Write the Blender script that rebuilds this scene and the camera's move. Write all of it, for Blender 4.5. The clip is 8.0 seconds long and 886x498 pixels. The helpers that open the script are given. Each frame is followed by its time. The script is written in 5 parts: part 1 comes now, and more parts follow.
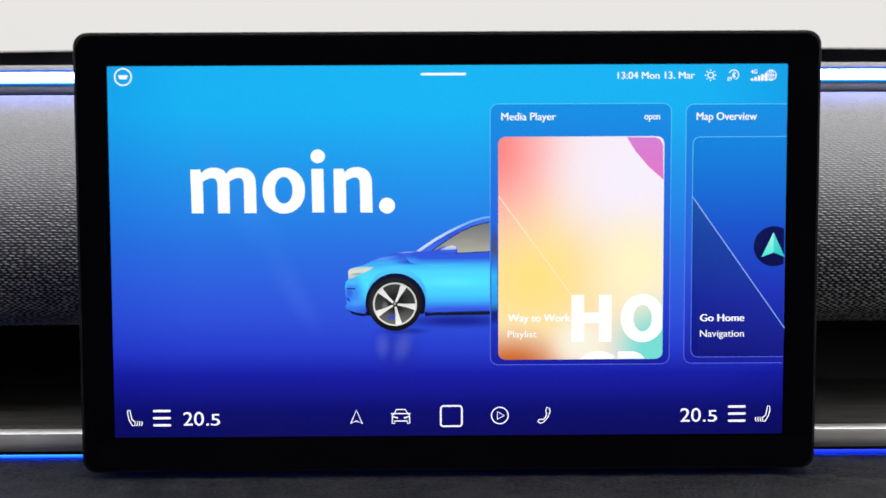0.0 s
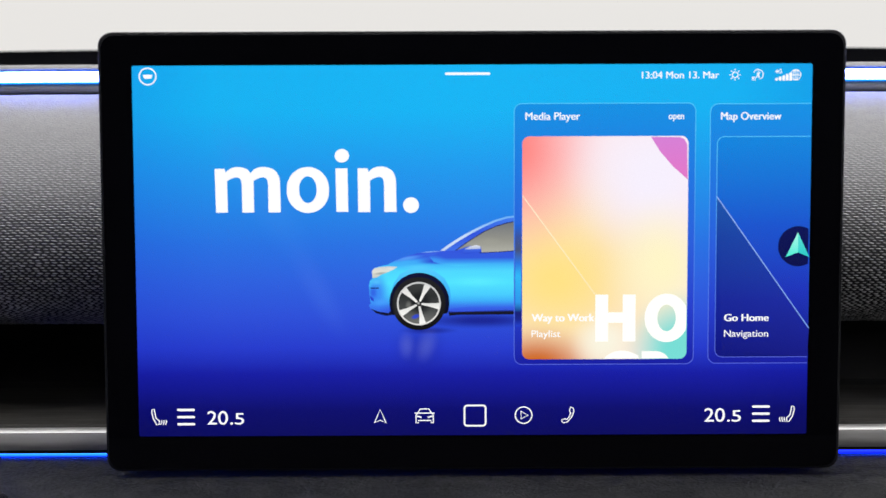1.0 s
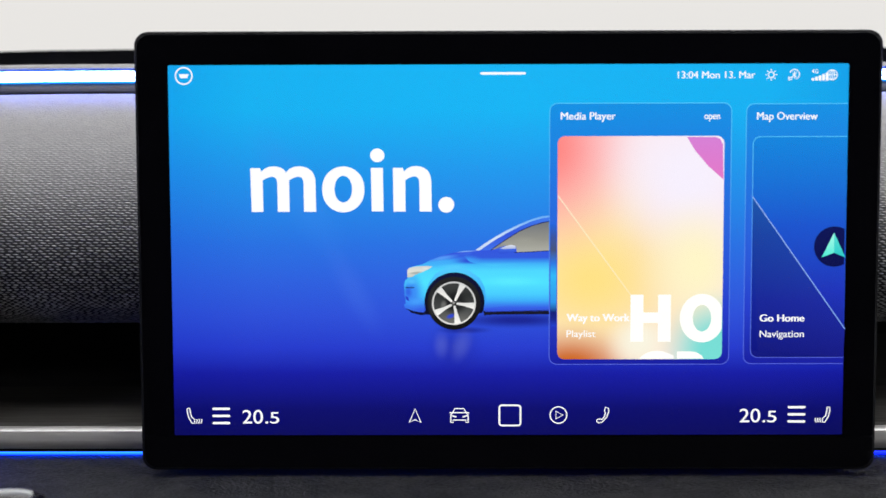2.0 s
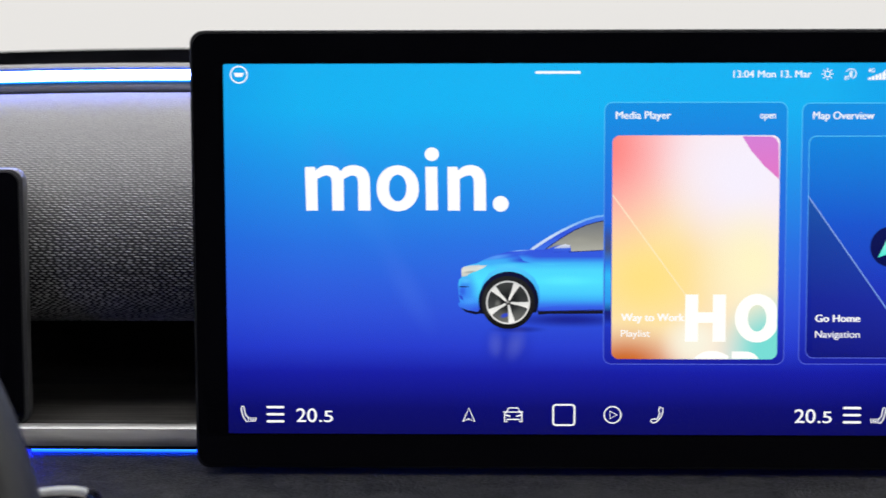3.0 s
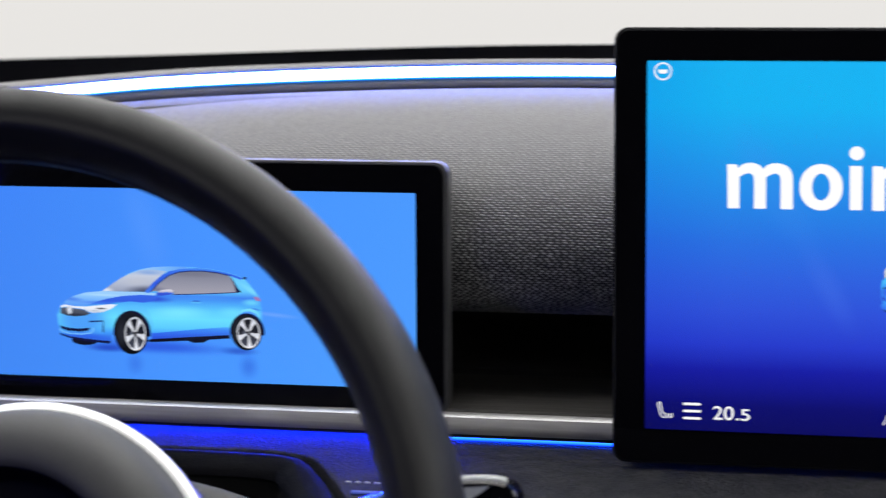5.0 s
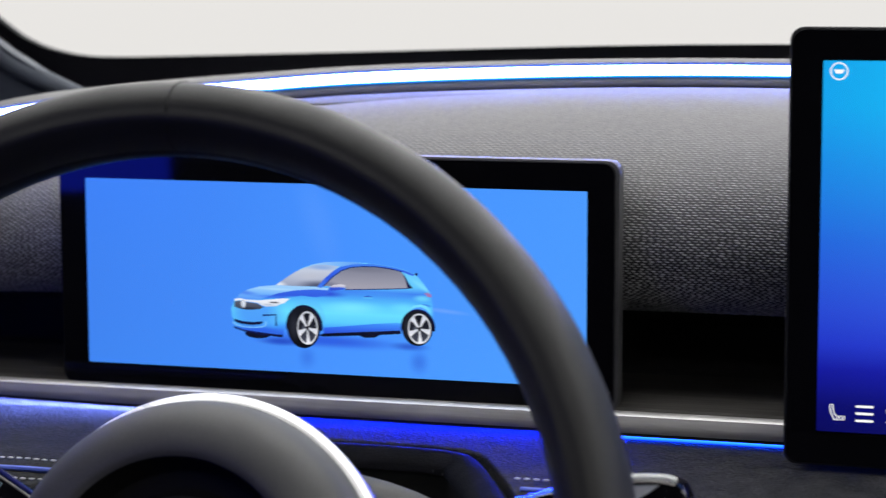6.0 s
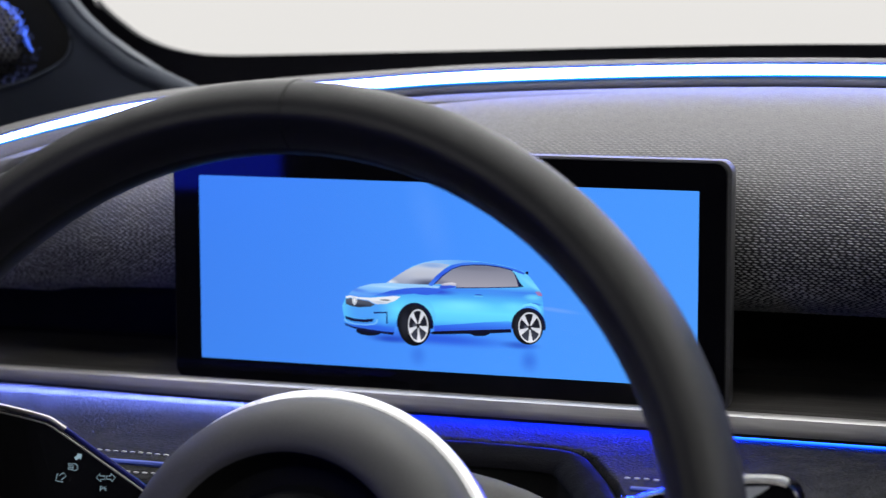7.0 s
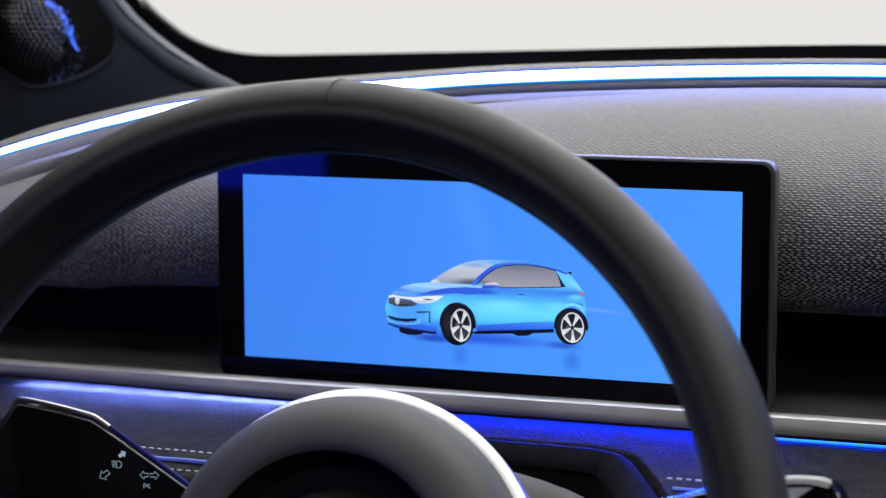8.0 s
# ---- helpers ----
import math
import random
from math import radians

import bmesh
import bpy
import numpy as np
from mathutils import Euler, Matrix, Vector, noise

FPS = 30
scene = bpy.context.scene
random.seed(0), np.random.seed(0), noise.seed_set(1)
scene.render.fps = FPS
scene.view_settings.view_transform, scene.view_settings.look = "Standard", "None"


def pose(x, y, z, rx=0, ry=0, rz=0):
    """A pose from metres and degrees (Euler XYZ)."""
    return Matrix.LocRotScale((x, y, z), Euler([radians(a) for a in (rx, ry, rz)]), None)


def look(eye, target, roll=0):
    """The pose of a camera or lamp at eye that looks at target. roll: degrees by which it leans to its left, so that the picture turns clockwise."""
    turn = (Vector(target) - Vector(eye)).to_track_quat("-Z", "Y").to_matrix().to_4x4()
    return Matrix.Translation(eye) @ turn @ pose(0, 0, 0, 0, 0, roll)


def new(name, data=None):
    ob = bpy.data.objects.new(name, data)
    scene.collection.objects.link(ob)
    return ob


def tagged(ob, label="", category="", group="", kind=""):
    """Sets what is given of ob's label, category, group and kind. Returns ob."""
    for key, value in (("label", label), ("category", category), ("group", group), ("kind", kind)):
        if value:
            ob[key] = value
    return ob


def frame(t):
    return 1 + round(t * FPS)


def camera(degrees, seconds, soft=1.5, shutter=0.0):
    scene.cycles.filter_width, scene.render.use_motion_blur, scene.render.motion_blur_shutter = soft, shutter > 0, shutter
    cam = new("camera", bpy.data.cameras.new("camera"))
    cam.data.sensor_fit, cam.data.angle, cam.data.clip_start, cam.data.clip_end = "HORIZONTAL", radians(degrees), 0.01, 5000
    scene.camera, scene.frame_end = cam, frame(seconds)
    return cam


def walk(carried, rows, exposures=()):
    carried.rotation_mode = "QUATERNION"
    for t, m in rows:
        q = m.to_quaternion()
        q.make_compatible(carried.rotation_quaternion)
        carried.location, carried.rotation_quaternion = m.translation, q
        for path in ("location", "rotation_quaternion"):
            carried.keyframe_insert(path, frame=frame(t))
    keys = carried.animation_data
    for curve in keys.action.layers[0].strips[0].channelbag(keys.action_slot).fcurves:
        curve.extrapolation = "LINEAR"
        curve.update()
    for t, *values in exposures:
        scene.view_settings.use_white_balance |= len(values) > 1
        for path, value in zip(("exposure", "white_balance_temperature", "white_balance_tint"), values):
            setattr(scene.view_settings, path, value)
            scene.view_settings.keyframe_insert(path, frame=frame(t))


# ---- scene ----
PATH = [
    (0, (-0.0170, -0.9499, 0.8717), (0.0134, 1.0338, 0.6182), -0.19),
    (0.5, (-0.0170, -0.9501, 0.8718), (0.0036, 1.0337, 0.6179), -0.18),
    (1, (-0.0169, -0.9501, 0.8719), (-0.0080, 1.0337, 0.6177), -0.20),
    (2.5, (-0.0167, -0.9503, 0.8720), (-0.0586, 1.0330, 0.6172), -0.19),
    (3, (-0.0178, -0.9496, 0.8719), (-0.0866, 1.0328, 0.6167), -0.21),
    (3.5, (-0.0199, -0.9498, 0.8720), (-0.1536, 1.0293, 0.6160), -0.28),
    (4, (-0.0221, -0.9507, 0.8724), (-0.2660, 1.0176, 0.6152), -0.29),
    (4.5, (-0.0242, -0.9519, 0.8727), (-0.3579, 1.0032, 0.6147), -0.31),
    (5, (-0.0261, -0.9537, 0.8727), (-0.4464, 0.9846, 0.6148), -0.30),
    (5.2, (-0.0274, -0.9551, 0.8725), (-0.4783, 0.9764, 0.6154), -0.27),
    (6.3, (-0.0285, -0.9577, 0.8716), (-0.6258, 0.9336, 0.6147), -0.10),
    (6.5, (-0.0287, -0.9583, 0.8716), (-0.6463, 0.9266, 0.6148), -0.09),
    (7, (-0.0298, -0.9595, 0.8715), (-0.6822, 0.9136, 0.6144), -0.12),
    (7.5, (-0.0291, -0.9601, 0.8718), (-0.7056, 0.9043, 0.6142), -0.09),
    (8, (-0.0292, -0.9612, 0.8717), (-0.7175, 0.8989, 0.6145), -0.06),
]
cam = camera(22.3, 8.0, soft=1.15, shutter=0.5)
cam.data.dof.use_dof, cam.data.dof.focus_distance, cam.data.dof.aperture_fstop = True, 1.014, 8.5
walk(cam, [(t, look(eye, target, roll)) for t, eye, target, roll in PATH])

# ---- light: a white photo studio seen and felt through the glass ----
world = bpy.data.worlds.new("studio")
scene.world = world
world.use_nodes = True
wn = world.node_tree.nodes
wco, wsep, wramp = wn.new("ShaderNodeTexCoord"), wn.new("ShaderNodeSeparateXYZ"), wn.new("ShaderNodeValToRGB")
STUDIO = [(0.0, (0.30, 0.295, 0.29, 1)), (0.18, (0.80, 0.782, 0.757, 1)), (0.33, (0.83, 0.812, 0.786, 1)), (0.46, (3.3, 3.28, 3.25, 1)), (1.0, (3.7, 3.68, 3.65, 1))]
for k in range(3):
    wramp.color_ramp.elements.new(0.4 + 0.2 * k)
for k in range(5):
    wramp.color_ramp.elements[k].position, wramp.color_ramp.elements[k].color = STUDIO[k]
world.node_tree.links.new(wco.outputs["Generated"], wsep.inputs[0])
wmap = wn.new("ShaderNodeMapRange")
wmap.inputs["From Min"].default_value, wmap.inputs["From Max"].default_value = -0.35, 1.0
world.node_tree.links.new(wsep.outputs["Z"], wmap.inputs[0])
world.node_tree.links.new(wmap.outputs[0], wramp.inputs[0])
world.node_tree.links.new(wramp.outputs[0], wn["Background"].inputs[0])

Z0 = 0.75          # height of the middle of the centre display over the car floor


# ---- materials ----
def lin(r, g, b):
    return tuple(((c / 255 + 0.055) / 1.055) ** 2.4 if c > 10 else c / 3294.6 for c in (r, g, b)) + (1,)


class Nodes:
    def __init__(self, name):
        self.mat = bpy.data.materials.new(name)
        self.mat.use_nodes = True
        self.tree = self.mat.node_tree
        self.shader = self.tree.nodes["Principled BSDF"]

    def add(self, kind, **inputs):
        node = self.tree.nodes.new(kind)
        for key, value in inputs.items():
            node.inputs[key.replace("_", " ")].default_value = value
        return node

    def link(self, a, b):
        self.tree.links.new(a, b)

    def ramp(self, factor, stops):
        node = self.tree.nodes.new("ShaderNodeValToRGB")
        while len(node.color_ramp.elements) < len(stops):
            node.color_ramp.elements.new(0.5)
        for el, (at, col) in zip(node.color_ramp.elements, stops):
            el.position, el.color = at, col
        self.link(factor, node.inputs[0])
        return node.outputs[0]

    def set(self, **values):
        for key, value in values.items():
            self.shader.inputs[key.replace("_", " ")].default_value = value
        return self


def surface(name, color, rough, metal=0.0, grain=800.0, vary=0.25, bump=0.1, stain=25.0, coat=0.0, depth=0.0004, stretch=(1, 1, 1), sheen=0.0, spec=0.5):
    """Grain and large-scale unevenness in colour, roughness and relief."""
    n = Nodes(name)
    n.set(Metallic=metal, Coat_Weight=coat, Coat_Roughness=0.05, Sheen_Weight=sheen, Specular_IOR_Level=spec)
    co = n.add("ShaderNodeTexCoord")
    mp = n.add("ShaderNodeMapping", Scale=stretch)
    n.link(co.outputs["Object"], mp.inputs[0])
    fine = n.add("ShaderNodeTexNoise", Scale=grain, Detail=3.0)
    large = n.add("ShaderNodeTexNoise", Scale=stain, Detail=4.0)
    n.link(mp.outputs[0], fine.inputs["Vector"])
    n.link(co.outputs["Object"], large.inputs["Vector"])
    both = n.add("ShaderNodeMath")
    both.operation = "ADD"
    n.link(fine.outputs[0], both.inputs[0])
    n.link(large.outputs[0], both.inputs[1])
    half = n.add("ShaderNodeMath")
    half.operation = "MULTIPLY"
    half.inputs[1].default_value = 0.5
    n.link(both.outputs[0], half.inputs[0])
    low = tuple(c * (1 - vary) for c in color[:3]) + (1,)
    high = tuple(min(1, c * (1 + vary)) for c in color[:3]) + (1,)
    n.link(n.ramp(half.outputs[0], [(0.3, low), (0.7, high)]), n.shader.inputs["Base Color"])
    n.link(n.ramp(large.outputs[0], [(0.3, (rough * 0.85,) * 3 + (1,)), (0.7, (min(1, rough * 1.12),) * 3 + (1,))]), n.shader.inputs["Roughness"])
    if bump:
        b = n.add("ShaderNodeBump", Strength=bump, Distance=depth)
        n.link(fine.outputs[0], b.inputs["Height"])
        n.link(b.outputs[0], n.shader.inputs["Normal"])
    return n.mat


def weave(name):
    """Dark grey textile with its weave in the mesh; shade between threads is in the colour."""
    n = Nodes(name)
    n.set(Roughness=0.85, Specular_IOR_Level=0.15)
    uv = n.add("ShaderNodeUVMap")
    large = n.add("ShaderNodeTexNoise", Scale=260.0, Detail=6.0)
    n.link(uv.outputs[0], large.inputs["Vector"])
    fine = n.add("ShaderNodeTexNoise", Scale=1000.0, Detail=3.0)
    n.link(uv.outputs[0], fine.inputs["Vector"])
    mix = n.add("ShaderNodeMath")
    mix.operation = "MULTIPLY_ADD"
    mix.inputs[1].default_value = 0.6
    n.link(large.outputs[0], mix.inputs[0])
    n.link(fine.outputs[0], mix.inputs[2])
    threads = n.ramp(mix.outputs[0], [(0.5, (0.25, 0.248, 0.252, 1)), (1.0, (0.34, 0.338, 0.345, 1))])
    gap_shade = n.add("ShaderNodeAttribute")
    gap_shade.attribute_name = "gap_shade"
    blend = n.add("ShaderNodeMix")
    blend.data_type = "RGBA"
    n.link(gap_shade.outputs["Fac"], blend.inputs[0])
    # Near-black here paints the shade in the gaps between threads.
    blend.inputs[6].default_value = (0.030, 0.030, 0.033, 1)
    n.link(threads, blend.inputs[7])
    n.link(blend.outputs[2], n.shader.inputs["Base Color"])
    b = n.add("ShaderNodeBump", Strength=0.5, Distance=0.0003)
    n.link(fine.outputs[0], b.inputs["Height"])
    n.link(b.outputs[0], n.shader.inputs["Normal"])
    return n.mat


def glow(name, color, strength):
    n = Nodes(name)
    n.set(Base_Color=(0.02, 0.02, 0.02, 1), Emission_Color=color, Emission_Strength=strength, Roughness=0.3)
    return n.mat


def lit(name, stops, along="V", gloss=0.25, across=None, strength=1.0):
    """What a display shows: light of its own in a gradient over the sheet's own UV, behind glossy glass."""
    n = Nodes(name)
    n.set(Base_Color=(0.004, 0.004, 0.004, 1), Roughness=gloss, Emission_Strength=strength, Specular_IOR_Level=0.25)
    uv = n.add("ShaderNodeUVMap")
    sep = n.add("ShaderNodeSeparateXYZ")
    n.link(uv.outputs[0], sep.inputs[0])
    if along == "D":
        add = n.add("ShaderNodeMath")
        add.operation = "MULTIPLY_ADD"
        add.inputs[1].default_value = 0.45
        n.link(sep.outputs["X"], add.inputs[0])
        low = n.add("ShaderNodeMath")
        low.operation = "MULTIPLY"
        low.inputs[1].default_value = 0.55
        n.link(sep.outputs["Y"], low.inputs[0])
        n.link(low.outputs[0], add.inputs[2])
        factor = add.outputs[0]
    else:
        factor = sep.outputs["X" if along == "U" else "Y"]
    out = n.ramp(factor, stops)
    if across:
        tint = n.add("ShaderNodeMix")
        tint.data_type, tint.blend_type = "RGBA", "MULTIPLY"
        tint.inputs[0].default_value = 1.0
        n.link(out, tint.inputs[6])
        n.link(n.ramp(sep.outputs["X"], across), tint.inputs[7])
        out = tint.outputs[2]
    n.link(out, n.shader.inputs["Emission Color"])
    return n.mat


def painted(name, stops, blobs, strength=1.0, across=None):
    """A lit picture: a gradient over the sheet's own UV with soft ovals of colour (u, v, width, height, turn, colour, hardness) laid over it."""
    mat = lit(name, stops, across=across, strength=strength)
    tree = mat.node_tree
    shader = tree.nodes["Principled BSDF"]
    uv = next(n for n in tree.nodes if n.type == "UVMAP")
    below = shader.inputs["Emission Color"].links[0].from_socket
    for u, v, w, h, turn, col, hard in blobs:
        mp = tree.nodes.new("ShaderNodeMapping")
        mp.vector_type = "TEXTURE"
        mp.inputs["Location"].default_value, mp.inputs["Rotation"].default_value, mp.inputs["Scale"].default_value = (u, v, 0), (0, 0, radians(turn)), (w, h, 1)
        tree.links.new(uv.outputs[0], mp.inputs[0])
        ln = tree.nodes.new("ShaderNodeVectorMath")
        ln.operation = "LENGTH"
        tree.links.new(mp.outputs[0], ln.inputs[0])
        mr = tree.nodes.new("ShaderNodeMapRange")
        mr.interpolation_type = "SMOOTHSTEP"
        for key, value in (("From Min", hard), ("From Max", 1.0), ("To Min", col[3]), ("To Max", 0.0)):
            mr.inputs[key].default_value = value
        tree.links.new(ln.outputs["Value"], mr.inputs[0])
        mx = tree.nodes.new("ShaderNodeMix")
        mx.data_type = "RGBA"
        tree.links.new(mr.outputs[0], mx.inputs[0])
        tree.links.new(below, mx.inputs[6])
        mx.inputs[7].default_value = col[:3] + (1,)
        below = mx.outputs[2]
    tree.links.new(below, shader.inputs["Emission Color"])
    return mat


def tint(r, g, b, much=1.0):
    return lin(r, g, b)[:3] + (much,)


M = {
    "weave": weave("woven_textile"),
    "top": surface("dash_top", (0.098, 0.097, 0.098), 0.8, grain=1500, bump=0.3, spec=0.2),
    "lip": surface("dash_lip", (0.12, 0.12, 0.125), 0.6, grain=1500, bump=0.2),
    # Near-black that paints shade into the recess and under the trim.
    "recess": surface("recess_shade_black", (0.012, 0.012, 0.013), 0.8, grain=900),
    "shelf": surface("dark_open_pore_shelf", (0.042, 0.040, 0.038), 0.55, spec=0.12, grain=300, vary=0.9, bump=0.6, stretch=(0.06, 1.6, 1.6)),
    "suede": surface("grey_suede", (0.018, 0.018, 0.0182), 0.95, grain=620, vary=0.9, bump=0.9, stain=110, depth=0.0012, spec=0.08),
    # Suede taken down to near black: painted shade for the raised edge.
    "band": surface("shaded_suede_edge", (0.0035, 0.0035, 0.005), 0.85, grain=700, vary=0.5, bump=0.5, stain=90, spec=0.05),
    "piping": surface("blue_piping", (0.06, 0.10, 0.45), 0.5, grain=1500, bump=0.2),
    # Dark blue stands in for a reflection along the stalk's edge.
    "edge_reflection": surface("painted_blue_reflection", (0.008, 0.011, 0.10), 0.6, spec=0.08, grain=900, vary=0.1, bump=0),
    # Pale silver of the selector's edge, also its painted reflection.
    "satin_grey": surface("pale_edge_and_reflection", (0.45, 0.47, 0.46), 0.4, grain=900, vary=0.1, bump=0),
    "alu": surface("brushed_aluminium", (0.36, 0.352, 0.343), 0.5, metal=0.35, grain=600, vary=0.22, bump=0.15, stretch=(0.04, 1, 1)),
    "alu_bright": surface("polished_edge", (0.55, 0.545, 0.54), 0.5, metal=1.0, grain=700, vary=0.05, bump=0),
    "black_glass": surface("black_display_glass", (0.002, 0.002, 0.003), 0.04, spec=0.13, grain=60, vary=0.1, bump=0, stain=15),
    "housing": surface("dark_display_housing", (0.008, 0.008, 0.009), 0.8, spec=0.1, grain=900, bump=0.1),
    "edge": surface("satin_display_edge", (0.05, 0.05, 0.053), 0.5, metal=0.5, grain=900, bump=0.0),
    "leather": surface("grey_wheel_leather", (0.011, 0.011, 0.0113), 0.53, spec=0.2, grain=1400, vary=0.2, bump=0.35, stain=40, depth=0.0003),
    "seam": surface("leather_seam", (0.008, 0.008, 0.0082), 0.7, spec=0.2, grain=1400),
    "hub": surface("soft_grey_hub", (0.058, 0.058, 0.058), 0.6, spec=0.3, grain=1500, bump=0.2),
    # Also the near-black that paints shade inside the column opening.
    "hub_dark": surface("dark_hub_and_cavity_shade", (0.008, 0.008, 0.008), 0.8, spec=0.1, grain=900),
    "ring": surface("satin_white_ring", (0.88, 0.87, 0.87), 0.3, metal=0.4, grain=900, vary=0.05, bump=0),
    "gloss": surface("piano_black", (0.004, 0.004, 0.005), 0.14, grain=50, vary=0.1, bump=0, coat=1.0),
    "chrome": surface("satin_chrome", (0.34, 0.325, 0.315), 0.34, metal=1.0, grain=900, vary=0.06, bump=0),
    "thread": surface("pale_thread", (0.55, 0.55, 0.54), 0.7, grain=2500, bump=0.3),
    "pillar": surface("dark_pillar_trim", (0.026, 0.032, 0.045), 0.7, spec=0.3, grain=1200, bump=0.3),
    "frit": surface("black_glass_border", (0.003, 0.003, 0.005), 0.6, spec=0.1, grain=80, bump=0),
    "mesh": surface("speaker_mesh_metal", (0.07, 0.07, 0.08), 0.3, metal=1.0, grain=900, bump=0),
    "cabin": surface("dark_cabin_lining", (0.03, 0.03, 0.03), 0.9, spec=0.1, grain=300, bump=0.2),
    "roof": surface("roof_lining", (0.06, 0.06, 0.06), 0.9, grain=600, bump=0.2),
    # The stalk symbols have a faint glow of their own.
    "icon": glow("icon_glow", (0.55, 0.8, 0.95, 1), 0.45),
    "white": glow("screen_white", (1, 1, 1, 1), 1.0),
    "soft_white": glow("screen_soft_white", lin(255, 254, 248), 1.05),
    "blue_led": glow("blue_light_guide", (0.003, 0.05, 1.0, 1), 110.0),
    "hidden_led": glow("hidden_blue_light", (0.004, 0.016, 1.0, 1), 440.0),
    "left_led": glow("pale_blue_light_guide", (0.17, 0.24, 1.0, 1), 400.0),
    "door_led": glow("blue_door_light", (0.01, 0.03, 1.0, 1), 11.0),
}
# Blue edge stops: partly the diffuser, partly painted lens glow.
M["led"] = lit("white_light_guide", [(0.0, (0.0, 0.05, 0.5, 1)), (0.10, (0.0, 0.30, 1.2, 1)), (0.28, (0.04, 0.70, 1.8, 1)), (0.40, (12.0, 17.0, 70.0, 1)), (0.76, (12.0, 17.0, 70.0, 1)), (0.86, (0.06, 0.5, 1.6, 1)), (1.0, (0.0, 0.06, 0.6, 1))])
# Two glowing ramps paint the strip's light and falloff on the pad.
M["azure_line"] = lit("azure_pad_glow", [(0.0, (0.08, 0.5, 3.0, 1)), (0.4, (0.02, 0.22, 2.5, 1)), (1.0, (0.004, 0.02, 0.9, 1))], strength=2.5)
M["deep_line"] = lit("deep_blue_pad_glow", [(0.0, (0.10, 0.16, 3.0, 1)), (0.4, (0.01, 0.03, 2.2, 1)), (1.0, (0.004, 0.008, 0.7, 1))], strength=2.5)
M["glass"] = Nodes("windscreen_glass").set(Base_Color=(1, 1, 1, 1), Roughness=0.0, Transmission_Weight=1.0, IOR=1.02).mat


# ---- mesh helpers ----
def thing(name, label, category, at=(0, 0, 0), kind="", group=""):
    ob = new(name)
    ob.location = at
    return tagged(ob, label, category, group, kind)


def link_part(name, data, parent, label=""):
    ob = new(name, data)
    if parent is not None:
        ob.parent = parent
        p, off = parent, Vector((0, 0, 0))
        while p is not None:
            off += p.location
            p = p.parent
        ob.location = -off
    if label:
        ob["label"] = label
    return ob


def part(name, bm, material, parent, label="", smooth=True, sharp=40):
    """One mesh object from a bmesh in world coordinates, under its thing or part."""
    data = bpy.data.meshes.new(name)
    bmesh.ops.recalc_face_normals(bm, faces=bm.faces)
    for face in bm.faces:
        face.smooth = smooth
    bm.to_mesh(data)
    bm.free()
    data.materials.append(material)
    if smooth:
        data.set_sharp_from_angle(angle=radians(sharp))
    return link_part(name, data, parent, label)


def grid_part(name, rows, material, parent, label="", closed=False, uvs=None):
    """A skin through rows of points (rows run along v), with UV in metres along rows and columns unless given."""
    bm = bmesh.new()
    layer = bm.loops.layers.uv.new("UVMap")
    vs = [[bm.verts.new(p) for p in row] for row in rows]
    n = len(rows[0])
    mid = len(rows) // 2
    vv = [0.0]
    for j in range(1, n):
        vv.append(vv[-1] + (Vector(rows[mid][j]) - Vector(rows[mid][j - 1])).length)
    uu = [0.0]
    for i in range(1, len(rows)):
        uu.append(uu[-1] + (Vector(rows[i][0]) - Vector(rows[i - 1][0])).length)
    for i in range(len(rows) - 1):
        for j in range(n if closed else n - 1):
            k = (j + 1) % n
            f = bm.faces.new((vs[i][j], vs[i + 1][j], vs[i + 1][k], vs[i][k]))
            f.smooth = True
            us = ((i, j), (i + 1, j), (i + 1, j + 1), (i, j + 1))
            for loop, (a, b) in zip(f.loops, us):
                loop[layer].uv = (uu[a], vv[min(b, n - 1)]) if uvs is None else (a / (len(rows) - 1), b / (n - 1))
    data = bpy.data.meshes.new(name)
    bm.to_mesh(data)
    bm.free()
    data.materials.append(material)
    data.set_sharp_from_angle(angle=radians(50))
    return link_part(name, data, parent, label)


def rounded(w, h, r, seg=6):
    """Outline of a rounded rectangle about the origin, anticlockwise."""
    out = []
    for cx, cy, a in ((w / 2 - r, h / 2 - r, 0), (-w / 2 + r, h / 2 - r, 90), (-w / 2 + r, -h / 2 + r, 180), (w / 2 - r, -h / 2 + r, 270)):
        out += [(cx + r * math.cos(radians(a + 90 * i / seg)), cy + r * math.sin(radians(a + 90 * i / seg))) for i in range(seg + 1)]
    return out


def slab(outline, y0, y1, bevel, cx=0.0, cz=0.0):
    """A plate of that x-z outline between two depths, its front edge (at y0) eased."""
    bm = bmesh.new()
    def ring(y, shrink):
        mx = max(abs(p[0]) for p in outline)
        mz = max(abs(p[1]) for p in outline)
        return [bm.verts.new((cx + p[0] * (1 - shrink / mx), y, cz + p[1] * (1 - shrink / mz))) for p in outline]
    rings = [ring(y0, bevel), ring(y0 + bevel * 0.3, bevel * 0.3), ring(y0 + bevel, 0), ring(y1 - bevel, 0), ring(y1, bevel)]
    n = len(outline)
    for a, b in zip(rings, rings[1:]):
        for i in range(n):
            bm.faces.new((a[i], a[(i + 1) % n], b[(i + 1) % n], b[i]))
    bm.faces.new(rings[0])
    bm.faces.new(list(reversed(rings[-1])))
    return bm


